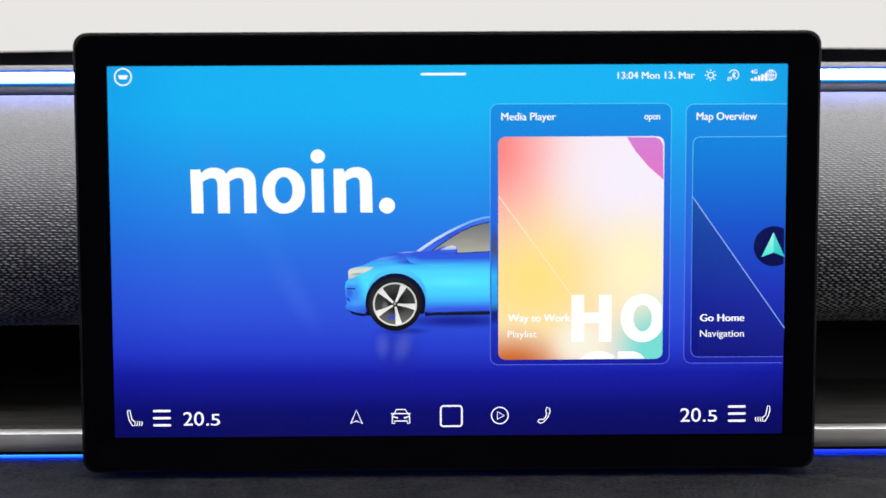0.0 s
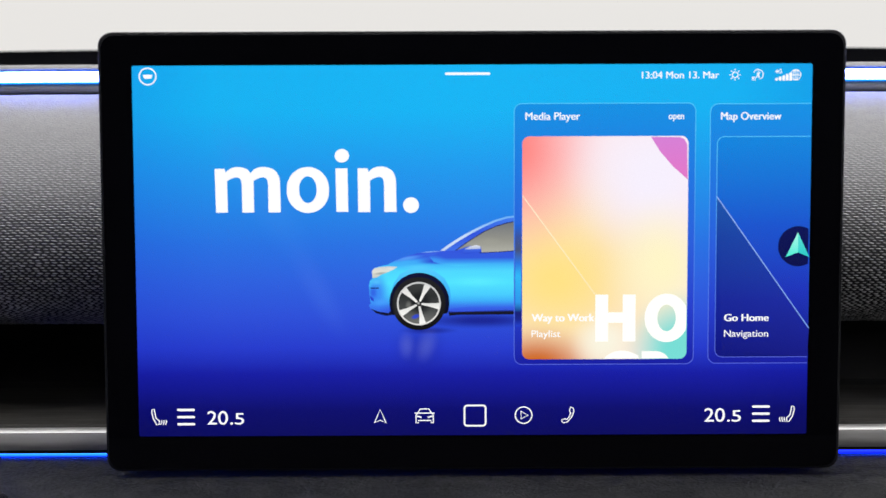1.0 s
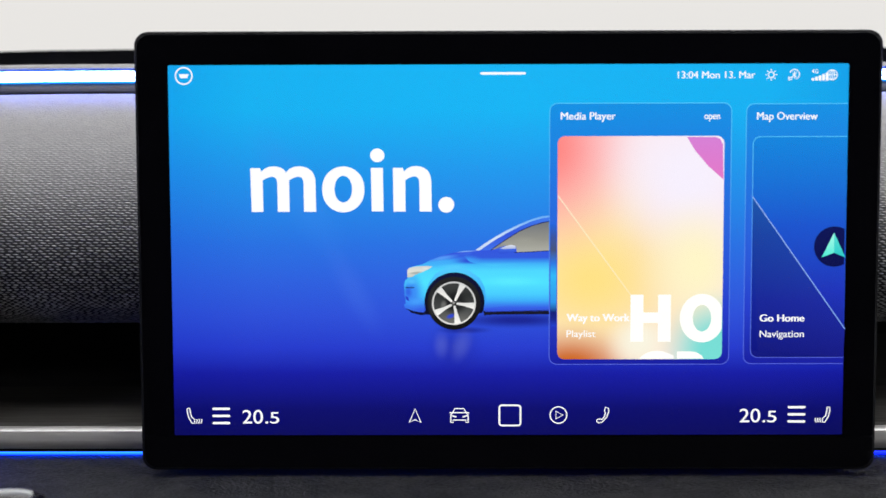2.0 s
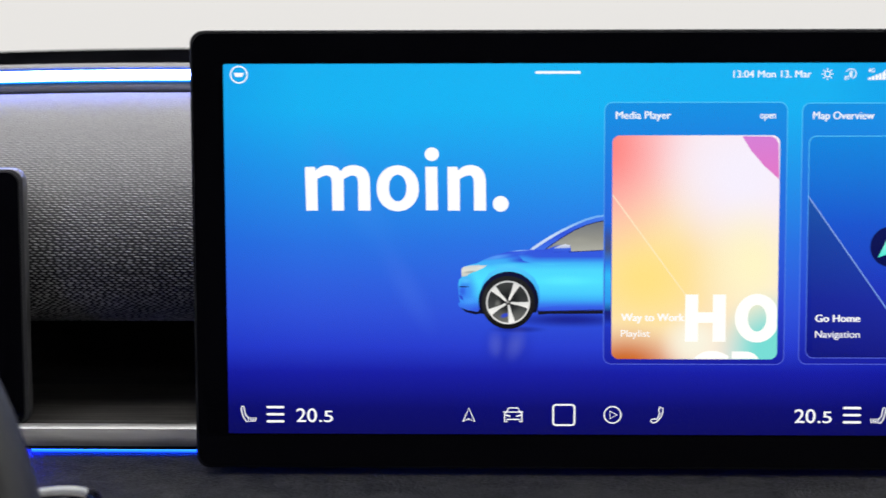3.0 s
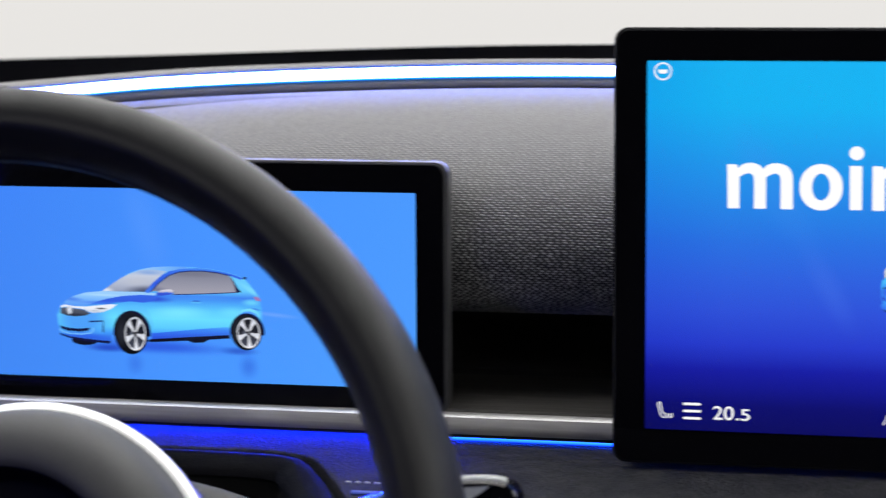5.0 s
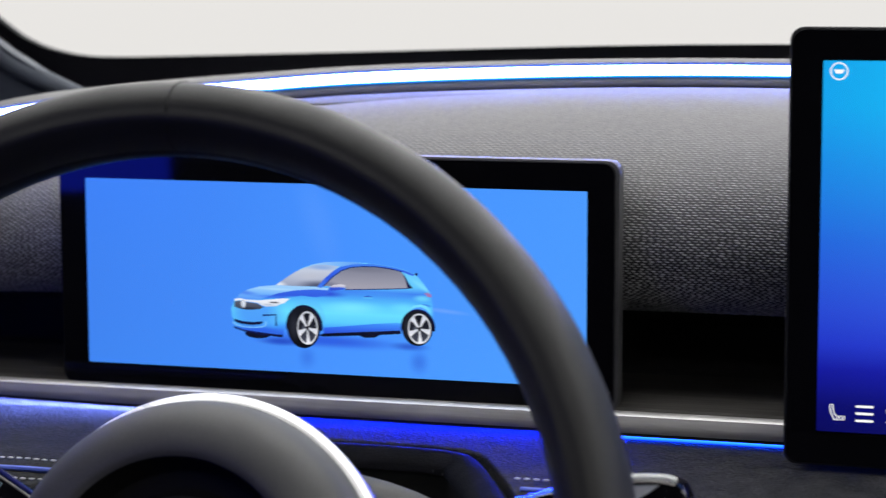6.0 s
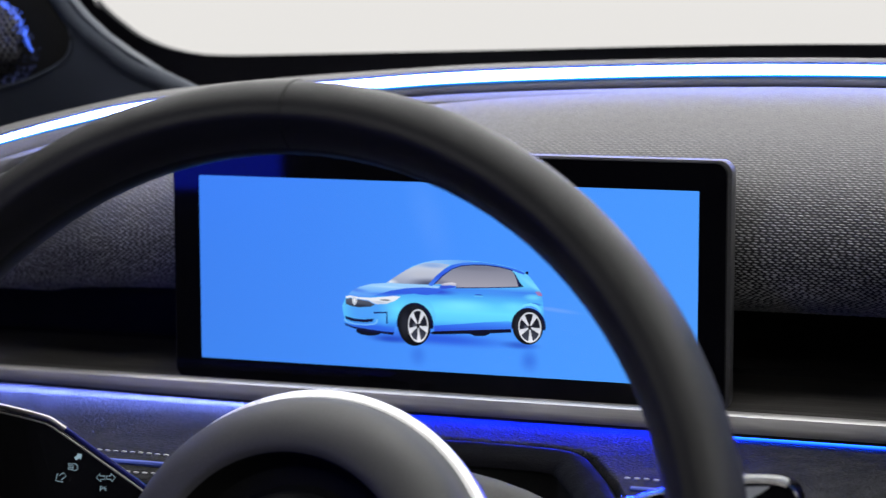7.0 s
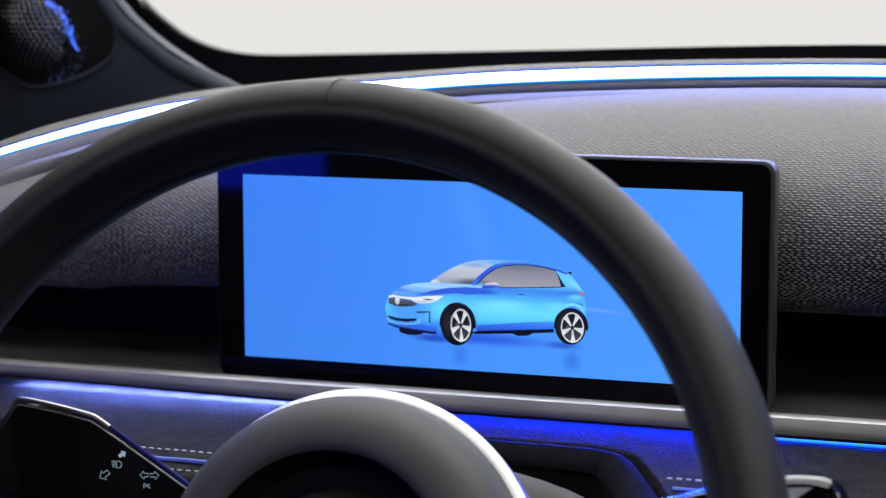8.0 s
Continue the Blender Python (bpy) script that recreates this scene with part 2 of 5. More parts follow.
def box(bm, x0, x1, y0, y1, z0, z1):
    v = [bm.verts.new((x, y, z)) for x in (x0, x1) for y in (y0, y1) for z in (z0, z1)]
    for f in ((0, 1, 3, 2), (4, 6, 7, 5), (0, 4, 5, 1), (2, 3, 7, 6), (0, 2, 6, 4), (1, 5, 7, 3)):
        bm.faces.new([v[i] for i in f])


def smooth_line(points, steps=6):
    """A rounded way through points of any dimension."""
    pts = [Vector(p) for p in points]
    out = []
    for i in range(len(pts) - 1):
        a, b, c, d = pts[max(i - 1, 0)], pts[i], pts[i + 1], pts[min(i + 2, len(pts) - 1)]
        for k in range(steps):
            t = k / steps
            out.append(0.5 * (2 * b + (c - a) * t + (2 * a - 5 * b + 4 * c - d) * t * t + (3 * b - a - 3 * c + d) * t ** 3))
    out.append(pts[-1])
    return out


def tube(points, radius, sides=10, squash=1.0):
    """A rounded rod along points."""
    bm = bmesh.new()
    pts = [Vector(p) for p in points]
    rings = []
    for i, p in enumerate(pts):
        d = (pts[min(i + 1, len(pts) - 1)] - pts[max(i - 1, 0)]).normalized()
        side = d.cross(Vector((0, 0, 1)))
        side = side.normalized() if side.length > 1e-4 else Vector((1, 0, 0))
        up = side.cross(d)
        rings.append([bm.verts.new(p + radius * (math.cos(a) * side + squash * math.sin(a) * up)) for a in (2 * math.pi * k / sides for k in range(sides))])
    for a, b in zip(rings, rings[1:]):
        for k in range(sides):
            bm.faces.new((a[k], a[(k + 1) % sides], b[(k + 1) % sides], b[k]))
    bm.faces.new(rings[0])
    bm.faces.new(list(reversed(rings[-1])))
    return bm


# ---- the dashboard ----
dash = thing("dashboard", "dark grey dashboard with woven textile band and brushed metal trim", "dashboard", (0, 0.1, Z0 - 0.25))
# the top line of the dash: x, how far it comes forward, how far it sinks
LEFT_WAY = [(0.0, 0.0, 0.0), (-0.12, 0, 0), (-0.224, 0, 0), (-0.308, -0.001, -0.002), (-0.395, -0.005, -0.006), (-0.453, -0.015, -0.0106), (-0.510, -0.030, -0.0160),
            (-0.560, -0.055, -0.0226), (-0.582, -0.080, -0.0284), (-0.5975, -0.110, -0.0343), (-0.606, -0.150, -0.0398), (-0.610, -0.20, -0.047)]
left = smooth_line(LEFT_WAY, 5)
right = [Vector((-p.x, p.y, p.z)) for p in left]
WAY = list(reversed(right))[:-1] + left


def swept(profile, hold):
    """Rows of the profile (y, z) along the dash; hold gives how much of the top line's bend each point follows."""
    rows = []
    for p in WAY:
        low_x = p.x * (1 + 0.10 * min(1.0, abs(p.y) / 0.15))
        rows.append([(p.x * h + low_x * (1 - h), y + p.y * h, Z0 + z + p.z * h) for (y, z), h in zip(profile, hold)])
    return rows


def along(profile, h=1.0):
    return swept(profile, [h] * len(profile))


def tapered(rows, lifts):
    """Raises the points of the rows bit by bit towards the door on the driver's side."""
    for row in rows:
        f = max(0.0, min(1.0, (-row[0][0] - 0.45) / 0.2))
        row[:] = [(x, y, z + up * f * f * (3 - 2 * f)) for (x, y, z), up in zip(row, lifts)]
    return rows


grid_part("top_pad", swept([(0.1298, 0.0702), (0.128, 0.0712), (0.131, 0.0720), (0.138, 0.0723), (0.15, 0.0722), (0.163, 0.0716), (0.168, 0.068), (0.168, 0.055)], [1, 1, 1, 0.98, 0.93, 0.87, 0.85, 0.85]), M["top"], dash, "soft grey dashboard top pad")
grid_part("light_strip", tapered(along([(0.1296, 0.0638), (0.1278, 0.0645), (0.1272, 0.067), (0.1278, 0.0695), (0.1296, 0.0702)]), (0.0024, 0.0022, 0.0012, 0.0, 0.0)), M["led"], dash, "glowing white light strip, its blue edges partly painted lens glow", uvs=True)
grid_part("shadow_lip", tapered(along([(0.1296, 0.0637), (0.1286, 0.0632), (0.1281, 0.062), (0.1281, 0.0602), (0.1288, 0.0592), (0.130, 0.0588)]), (0.0024, 0.0022, 0.0014, 0.0005, 0.0, 0.0)), M["lip"], dash)
grid_part("light_ledge", along([(0.128, 0.0589), (0.122, 0.0587), (0.116, 0.0577), (0.113, 0.0560), (0.114, 0.0535), (0.122, 0.0510)]), M["top"], dash, "soft ledge under the light strip")
FAB_FORM = [(0.128, 0.0580), (0.12, 0.0589), (0.10, 0.0525), (0.08, 0.0408), (0.065, 0.0267), (0.055, 0.0098), (0.0510, -0.0060), (0.0525, -0.0190), (0.0575, -0.0300), (0.067, -0.0385), (0.082, -0.0440), (0.112, -0.0470)]


def woven(name, x_from, x_to, step_u, step_v, label):
    """The textile as a skin of short staggered threads that stand proud of the band's round form."""
    prof = np.array([tuple(p) for p in smooth_line(FAB_FORM, 12)])
    arc_len = np.r_[0, np.cumsum(np.hypot(*np.diff(prof, axis=0).T))]
    v = np.arange(0, arc_len[-1], step_v)
    py, pz = np.interp(v, arc_len, prof[:, 0]), np.interp(v, arc_len, prof[:, 1])
    ty, tz = np.gradient(py, v), np.gradient(pz, v)
    ln = np.hypot(ty, tz)
    ny, nz = tz / ln, -ty / ln
    u = np.arange(x_from, x_to, step_u)
    U, V = np.meshgrid(u, v, indexing="ij")
    warp = 0.00012 * np.sin(U * 83 + V * 41) + 0.00005 * np.sin(U * 311 - V * 190)
    row = (V + warp) / 0.00122
    r = np.floor(row)
    chance = lambda a, b: np.modf(np.abs(np.sin(a * 12.9898 + b * 78.233) * 43758.5453))[0]
    col = U / 0.0033 + 0.5 * np.mod(r, 2) + 0.14 * (chance(r, r * 0 + 3) - 0.5) + 0.12 * np.sin(U * 160 + 5 * chance(r, r * 0 + 9))
    c = np.floor(col)
    wild = chance(r, c)
    a, b = col - c - 0.5, row - r - 0.5
    b = b - 0.20 * a * (0.3 + wild) + 0.24 * (chance(c, r + 7) - 0.5) + 0.9 * a * a * (chance(c + 5, r) - 0.4)
    form = np.clip(1 - (np.abs(a) / (0.31 + 0.11 * wild)) ** 2.2 - (np.abs(b) / (0.31 + 0.12 * chance(c + 3, r))) ** 2.0, 0, 1) ** 0.7
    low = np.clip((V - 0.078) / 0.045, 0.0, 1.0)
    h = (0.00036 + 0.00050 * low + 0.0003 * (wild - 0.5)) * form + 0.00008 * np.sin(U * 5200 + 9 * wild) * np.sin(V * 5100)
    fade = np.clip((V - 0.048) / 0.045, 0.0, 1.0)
    h = h * (0.03 + 0.97 * fade)
    sink = np.interp(-np.abs(u), [p.x for p in reversed(left)], [p.z for p in reversed(left)])
    Y = py[None, :] + ny[None, :] * h
    Zc = Z0 + pz[None, :] + nz[None, :] * h + sink[:, None] * np.clip((pz + 0.063) / 0.12, 0, None)[None, :]
    co = np.stack([U, Y, Zc], -1).reshape(-1, 3)
    nu, nv = len(u), len(v)
    i = (np.arange(nu - 1)[:, None] * nv + np.arange(nv - 1)[None, :]).ravel()
    quads = np.stack([i, i + nv, i + nv + 1, i + 1], 1)
    data = bpy.data.meshes.new(name)
    data.vertices.add(len(co))
    data.vertices.foreach_set("co", co.ravel())
    data.loops.add(quads.size)
    data.loops.foreach_set("vertex_index", quads.ravel())
    data.polygons.add(len(quads))
    data.polygons.foreach_set("loop_start", np.arange(len(quads)) * 4)
    layer = data.uv_layers.new(name="UVMap")
    data.update(calc_edges=True)
    uvs = np.stack([U.ravel(), V.ravel()], 1)[quads.ravel()]
    layer.data.foreach_set("uv", uvs.astype(np.float32).ravel())
    data.shade_smooth()
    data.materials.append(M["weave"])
    # Painted gap shade grows darker towards the bottom of the band.
    gap_shade = data.attributes.new("gap_shade", "FLOAT", "POINT")
    gap_shade.data.foreach_set("value", (fade * (0.42 * (1 - low) + (0.64 + 0.36 * low) * np.clip(form / 0.5, 0, 1) * (0.6 + 0.4 * wild)) + (1 - fade) * 0.45).ravel().astype(np.float32))
    return link_part(name, data, dash, label)


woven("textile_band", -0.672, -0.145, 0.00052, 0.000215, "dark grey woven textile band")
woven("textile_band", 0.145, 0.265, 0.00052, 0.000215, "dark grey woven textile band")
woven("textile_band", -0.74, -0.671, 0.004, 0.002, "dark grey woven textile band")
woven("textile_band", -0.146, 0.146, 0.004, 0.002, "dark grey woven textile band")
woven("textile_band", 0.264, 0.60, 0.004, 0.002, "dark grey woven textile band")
# Strip under the textile, its shade put into the colour.
grid_part("recess", [[(x / 100, y, Z0 + z) for y, z in ((0.111, -0.0467), (0.127, -0.058), (0.127, -0.0805), (0.115, -0.0822))] for x in range(-77, 78, 14)], M["recess"], dash, "recess painted near black for its shade")
grid_part("shelf", [[(x / 100, y, Z0 + z) for y, z in ((0.118, -0.0818), (0.09, -0.0820), (0.06, -0.0832), (0.0485, -0.0855))] for x in range(-77, 78, 14)], M["shelf"], dash, "dark brown-black grained shelf")
grid_part("trim_edge", swept([(0.0392, -0.0848), (0.0375, -0.0848), (0.0352, -0.0852), (0.0340, -0.0862)], [0] * 4), M["alu_bright"], dash, "polished upper edge of the trim")
grid_part("trim_top", swept([(0.0485, -0.0856), (0.047, -0.0849), (0.0392, -0.0849)], [0] * 3), M["shelf"], dash, "dark grained edge behind the trim")
grid_part("trim_bar", tapered(swept([(0.0340, -0.0863), (0.0332, -0.090), (0.0335, -0.0928), (0.0343, -0.0941)], [0] * 4), (0.0, 0.0008, 0.0018, 0.0022)), M["alu"], dash, "brushed aluminium trim bar")
# The trim's lower lip is coloured near black to paint its shadow.
grid_part("trim_shade_strip", tapered(swept([(0.0344, -0.0942), (0.0352, -0.0950), (0.0352, -0.0957), (0.037, -0.0957), (0.0385, -0.0925), (0.055, -0.0910)], [0] * 6), [0.0022] * 6), M["recess"], dash, "near-black strip painted as shade under the trim")
STRIP = ((0.0450, -0.0950), (0.0445, -0.0962), (0.0470, -0.0967), (0.0500, -0.0960))
LEFT = ((0.0440, -0.0936), (0.0414, -0.0944), (0.0402, -0.0951), (0.0406, -0.0958))
UNDER = ((0.0440, -0.0956), (0.0438, -0.0965), (0.0440, -0.0974))
for x_from, x_to, mat, form in ((-0.235, 0.55, "blue_led", STRIP), (-0.47, -0.235, "hidden_led", UNDER), (-0.632, -0.478, "left_led", LEFT)):
    n = max(2, int((x_to - x_from) / 0.03))
    grid_part("lower_light_strip", tapered([[(x_from + (x_to - x_from) * k / n, y, Z0 + z) for y, z in form] for k in range(n + 1)], [0.0018 if mat == "left_led" else 0.0] * len(form)), M[mat], dash, "blue light strip hidden under the trim")
# Added glowing lines stand in for the lit suede under the trim.
for x_from, x_to, mat in ((-0.238, 0.0, "azure_line"), (0.0, 0.55, "deep_line")):
    n = max(2, int((x_to - x_from) / 0.03))
    grid_part("pad_glow_line", [[(x_from + (x_to - x_from) * k / n, y, Z0 + z) for y, z in ((0.0372, -0.0955), (0.0370, -0.0962), (0.0372, -0.0970), (0.0378, -0.0978))] for k in range(n + 1)], M[mat], dash, "glowing line added for the strip's light on the pad", uvs=True)
PAD_OUT = [(0.054, -0.0980), (0.034, -0.0985), (0.012, -0.0990), (-0.03, -0.1000), (-0.06, -0.1010), (-0.095, -0.1025), (-0.11, -0.108), (-0.118, -0.125), (-0.12, -0.30)]
HALF_EDGE = [(-0.3475, 0.0058), (-0.338, 0.0058), (-0.328, 0.0055), (-0.311, 0.0040), (-0.299, 0.0000), (-0.290, -0.0075), (-0.281, -0.0235), (-0.270, -0.0455), (-0.261, -0.0655), (-0.2535, -0.0815), (-0.2475, -0.0950)]
OPENING = [p.to_2d() for p in smooth_line([(-0.695 - x, y, 0) for x, y in reversed(HALF_EDGE[1:])] + [(x, y, 0) for x, y in HALF_EDGE], 6)]
PAD_FORM = [tuple(p) for p in smooth_line(PAD_OUT, 4)]


def pad_height(y):
    return float(np.interp(-y, [-p[0] for p in PAD_FORM], [p[1] for p in PAD_FORM]))


rows = []
steps = sorted([-0.70 + 0.01 * k for k in range(20)] + [p.x for p in OPENING] + [-0.24 + 0.01 * k for k in range(80)])
for x in steps:
    edge = float(np.interp(x, [p.x for p in OPENING], [p.y for p in OPENING], left=-0.2, right=-0.2))
    if edge < -0.19:
        rows.append([(x, y, Z0 + z) for y, z in PAD_FORM])
        continue
    ys = [0.054 + (edge + 0.0012 - 0.054) * k / (len(PAD_FORM) - 5) for k in range(len(PAD_FORM) - 4)]
    end = pad_height(edge)
    rows.append([(x, y, Z0 + pad_height(y)) for y in ys] + [(x, edge + 0.0004, Z0 + end - 0.0004), (x, edge, Z0 + end - 0.0014), (x, edge, Z0 + end - 0.006), (x, edge + 0.001, Z0 + end - 0.2)])
grid_part("lower_pad", rows, M["suede"], dash, "dark grey suede lower pad")
part("piping", tube([(x / 100, -0.079 - 0.0003 * (x % 3), Z0 - 0.1012) for x in range(-66, -43)], 0.0014, 8), M["piping"], dash, "blue piping on the lower pad")
part("piping", tube([(-0.2595 + 0.004 * k, -0.0605, Z0 - 0.1002) for k in range(4)], 0.0011, 8), M["piping"], dash, "blue piping on the lower pad")
bm = bmesh.new()
box(bm, -0.60, 0.60, 0.135, 0.166, Z0 - 0.30, Z0 + 0.045)
for k in (-1, 1):
    box(bm, k * 0.715 - 0.015, k * 0.715 + 0.015, -0.05, 0.134, Z0 - 0.30, Z0 - 0.087)
part("dash_core", bm, M["recess"], dash, smooth=False)


# ---- display pages ----
class Page:
    """A flat lit page in front of a display's glass, drawn in units of so many metres from its middle, x right and y up."""
    def __init__(self, parent, centre, unit, depth):
        self.parent, self.c, self.u, self.y, self.holder = parent, centre, unit, depth, None

    def place(self, p, lift):
        return (self.c[0] + p[0] * self.u, self.y - lift * 0.00006, self.c[1] + p[1] * self.u)

    def sheet(self, name, outline, material, lift, label="", parent=None):
        bm = bmesh.new()
        layer = bm.loops.layers.uv.new("UVMap")
        xs, ys = [p[0] for p in outline], [p[1] for p in outline]
        w, h = max(xs) - min(xs), max(ys) - min(ys)
        vs = [bm.verts.new(self.place(p, lift)) for p in outline]
        edges = [bm.edges.new((vs[i], vs[(i + 1) % len(vs)])) for i in range(len(vs))]
        bmesh.ops.triangle_fill(bm, edges=edges, use_beauty=True, normal=(0, -1, 0))
        for f in bm.faces:
            if f.normal.y > 0:
                f.normal_flip()
            for loop in f.loops:
                q = loop.vert.co
                loop[layer].uv = (((q.x - self.c[0]) / self.u - min(xs)) / w, ((q.z - self.c[1]) / self.u - min(ys)) / h)
        data = bpy.data.meshes.new(name)
        bm.to_mesh(data)
        bm.free()
        data.materials.append(material)
        return link_part(name, data, parent or self.holder or self.parent, label)

    def band(self, name, points, width, material, lift, closed=False, parent=None, label=""):
        """A line of even width."""
        pts = [Vector(p) for p in points]
        n = len(pts)
        bm = bmesh.new()
        layer = bm.loops.layers.uv.new("UVMap")
        sides = []
        low = min(p.y for p in pts)
        span = max(max(p.y for p in pts) - low, 1e-6)
        for i, p in enumerate(pts):
            a = pts[(i - 1) % n] if closed or i else p
            b = pts[(i + 1) % n] if closed or i < n - 1 else p
            d = (b - a).normalized()
            nrm = Vector((-d.y, d.x)) * width / 2
            sides.append((bm.verts.new(self.place(p + nrm, lift)), bm.verts.new(self.place(p - nrm, lift))))
        for i in range(n if closed else n - 1):
            a, b = sides[i], sides[(i + 1) % n]
            f = bm.faces.new((a[0], a[1], b[1], b[0]))
            for loop in f.loops:
                loop[layer].uv = (i / n, ((loop.vert.co.z - self.c[1]) / self.u - low) / span)
        data = bpy.data.meshes.new(name)
        bm.normal_update()
        for f in bm.faces:
            if f.normal.y > 0:
                f.normal_flip()
        bm.to_mesh(data)
        bm.free()
        data.materials.append(material)
        return link_part(name, data, parent or self.holder or self.parent, label)

    def words(self, name, text, at, width, height, material, lift, bold=0.0, clip=None, label="", parent=None, fat=0.0):
        """Lettering from its lower left corner, fitted to a width and a height of capitals or figures."""
        cu = bpy.data.curves.new(name, "FONT")
        cu.body, cu.size, cu.offset, cu.resolution_u = text, 1.0, 0.0 if fat else bold, 12
        tmp = new(name, cu)
        data = bpy.data.meshes.new_from_object(tmp.evaluated_get(bpy.context.evaluated_depsgraph_get()))
        bpy.data.objects.remove(tmp)
        bpy.data.curves.remove(cu)
        co = np.empty(len(data.vertices) * 3)
        data.vertices.foreach_get("co", co)
        co = co.reshape(-1, 3)
        lo = co.min(0)
        sx = width / (co[:, 0].max() - lo[0])
        sy = height / CAP
        out = [self.place((at[0] + (x - lo[0]) * sx, at[1] + y * sy), lift) for x, y, _ in co]
        data.vertices.foreach_set("co", np.array(out).ravel())
        if fat:
            bm = bmesh.new()
            bm.from_mesh(data)
            twin = bmesh.ops.duplicate(bm, geom=bm.verts[:] + bm.edges[:] + bm.faces[:])["geom"]
            for v in twin:
                if isinstance(v, bmesh.types.BMVert):
                    v.co += Vector((fat * self.u, -0.00001, 0))
            bm.to_mesh(data)
            bm.free()
        if clip:
            bm = bmesh.new()
            bm.from_mesh(data)
            a, b = self.place(clip[0], lift), self.place(clip[1], lift)
            for co_, no in ((a, (-1, 0, 0)), (a, (0, 0, -1)), (b, (1, 0, 0)), (b, (0, 0, 1))):
                bmesh.ops.bisect_plane(bm, geom=bm.verts[:] + bm.edges[:] + bm.faces[:], plane_co=co_, plane_no=no, clear_outer=True)
            bm.to_mesh(data)
            bm.free()
        data.materials.clear()
        data.materials.append(material)
        data.name = name
        return link_part(name, data, parent or self.holder or self.parent, label)


CAP = 0.729      # height of capitals in the built-in lettering at size 1


def arc(cx, cy, r, a0=0, a1=360, n=24, ry=None):
    ry = ry or r
    return [(cx + r * math.cos(radians(a0 + (a1 - a0) * i / n)), cy + ry * math.sin(radians(a0 + (a1 - a0) * i / n))) for i in range(n + (0 if a1 - a0 == 360 else 1))]


def shifted(outline, cx, cy):
    return [(x + cx, y + cy) for x, y in outline]


def panel(x0, y0, x1, y1, r):
    return shifted(rounded(abs(x1 - x0), abs(y1 - y0), r), (x0 + x1) / 2, (y0 + y1) / 2)


UNIT = 0.0002395
SKY_BLUE = [(0.0, lin(7, 8, 94)), (0.07, lin(9, 10, 110)), (0.17, lin(22, 28, 165)), (0.24, lin(39, 60, 206)), (0.33, lin(47, 82, 219)), (0.42, lin(47, 98, 225)), (0.52, lin(42, 115, 229)), (0.72, lin(32, 153, 238)), (0.88, lin(22, 180, 245)), (1.0, lin(22, 181, 245))]
EDGE_DIM = [(0.0, (0.72, 0.8, 0.92, 1)), (0.12, (0.93, 0.95, 0.97, 1)), (0.5, (1, 1, 1, 1)), (0.88, (0.95, 0.96, 0.98, 1)), (1.0, (0.7, 0.78, 0.9, 1))]


def matt_sides(ob):
    """The ground edge of a display's glass is matt black."""
    ob.data.materials.append(M["housing"])
    for face in ob.data.polygons:
        face.material_index = 0 if face.normal.y < -0.97 else 1


# ---- centre display ----
CZ = Z0 - 0.00115
centre = thing("center_display", "large black floating touchscreen showing a blue home page, on the dashboard", "display", (0, 0.01, Z0 - 0.096))
glass = part("glass", slab(rounded(0.3160, 0.1888, 0.0058), 0.0006, 0.007, 0.0012, 0, Z0 - 0.0019), M["black_glass"], centre, "glossy black glass with rounded corners", sharp=12)
matt_sides(glass)
part("housing", slab(rounded(0.309, 0.182, 0.005), 0.007, 0.018, 0.002, 0, Z0 - 0.0019), M["housing"], centre, "dark plastic rear housing")
bm = bmesh.new()
box(bm, -0.07, 0.07, 0.017, 0.06, Z0 - 0.07, Z0 - 0.02)
part("mount", bm, M["housing"], centre, "dark mounting bracket behind the display", smooth=False)
pg = Page(centre, (0, CZ), UNIT, 0.0004)
part_bg = pg.sheet("screen", panel(-600, -332.5, 600, 332.5, 3), painted("home_page", SKY_BLUE, [
    (0.513, 0.314, 0.12, 0.026, 0, tint(22, 30, 140, 0.9), 0.1), (0.435, 0.287, 0.05, 0.012, 0, tint(20, 26, 130, 0.7), 0.1), (0.421, 0.24, 0.05, 0.09, 0, tint(26, 28, 140, 0.35), 0.0),
    (0.401, 0.247, 0.016, 0.05, 0, tint(104, 118, 212, 0.34), 0.0), (0.431, 0.247, 0.02, 0.06, -8, tint(104, 118, 212, 0.34), 0.0),
    (0.19, 0.66, 0.05, 0.24, 18, tint(60, 140, 240, 0.28), 0.0), (0.27, 0.40, 0.03, 0.16, 16, tint(74, 120, 236, 0.25), 0.0)], across=EDGE_DIM), 0, "lit blue gradient screen page")

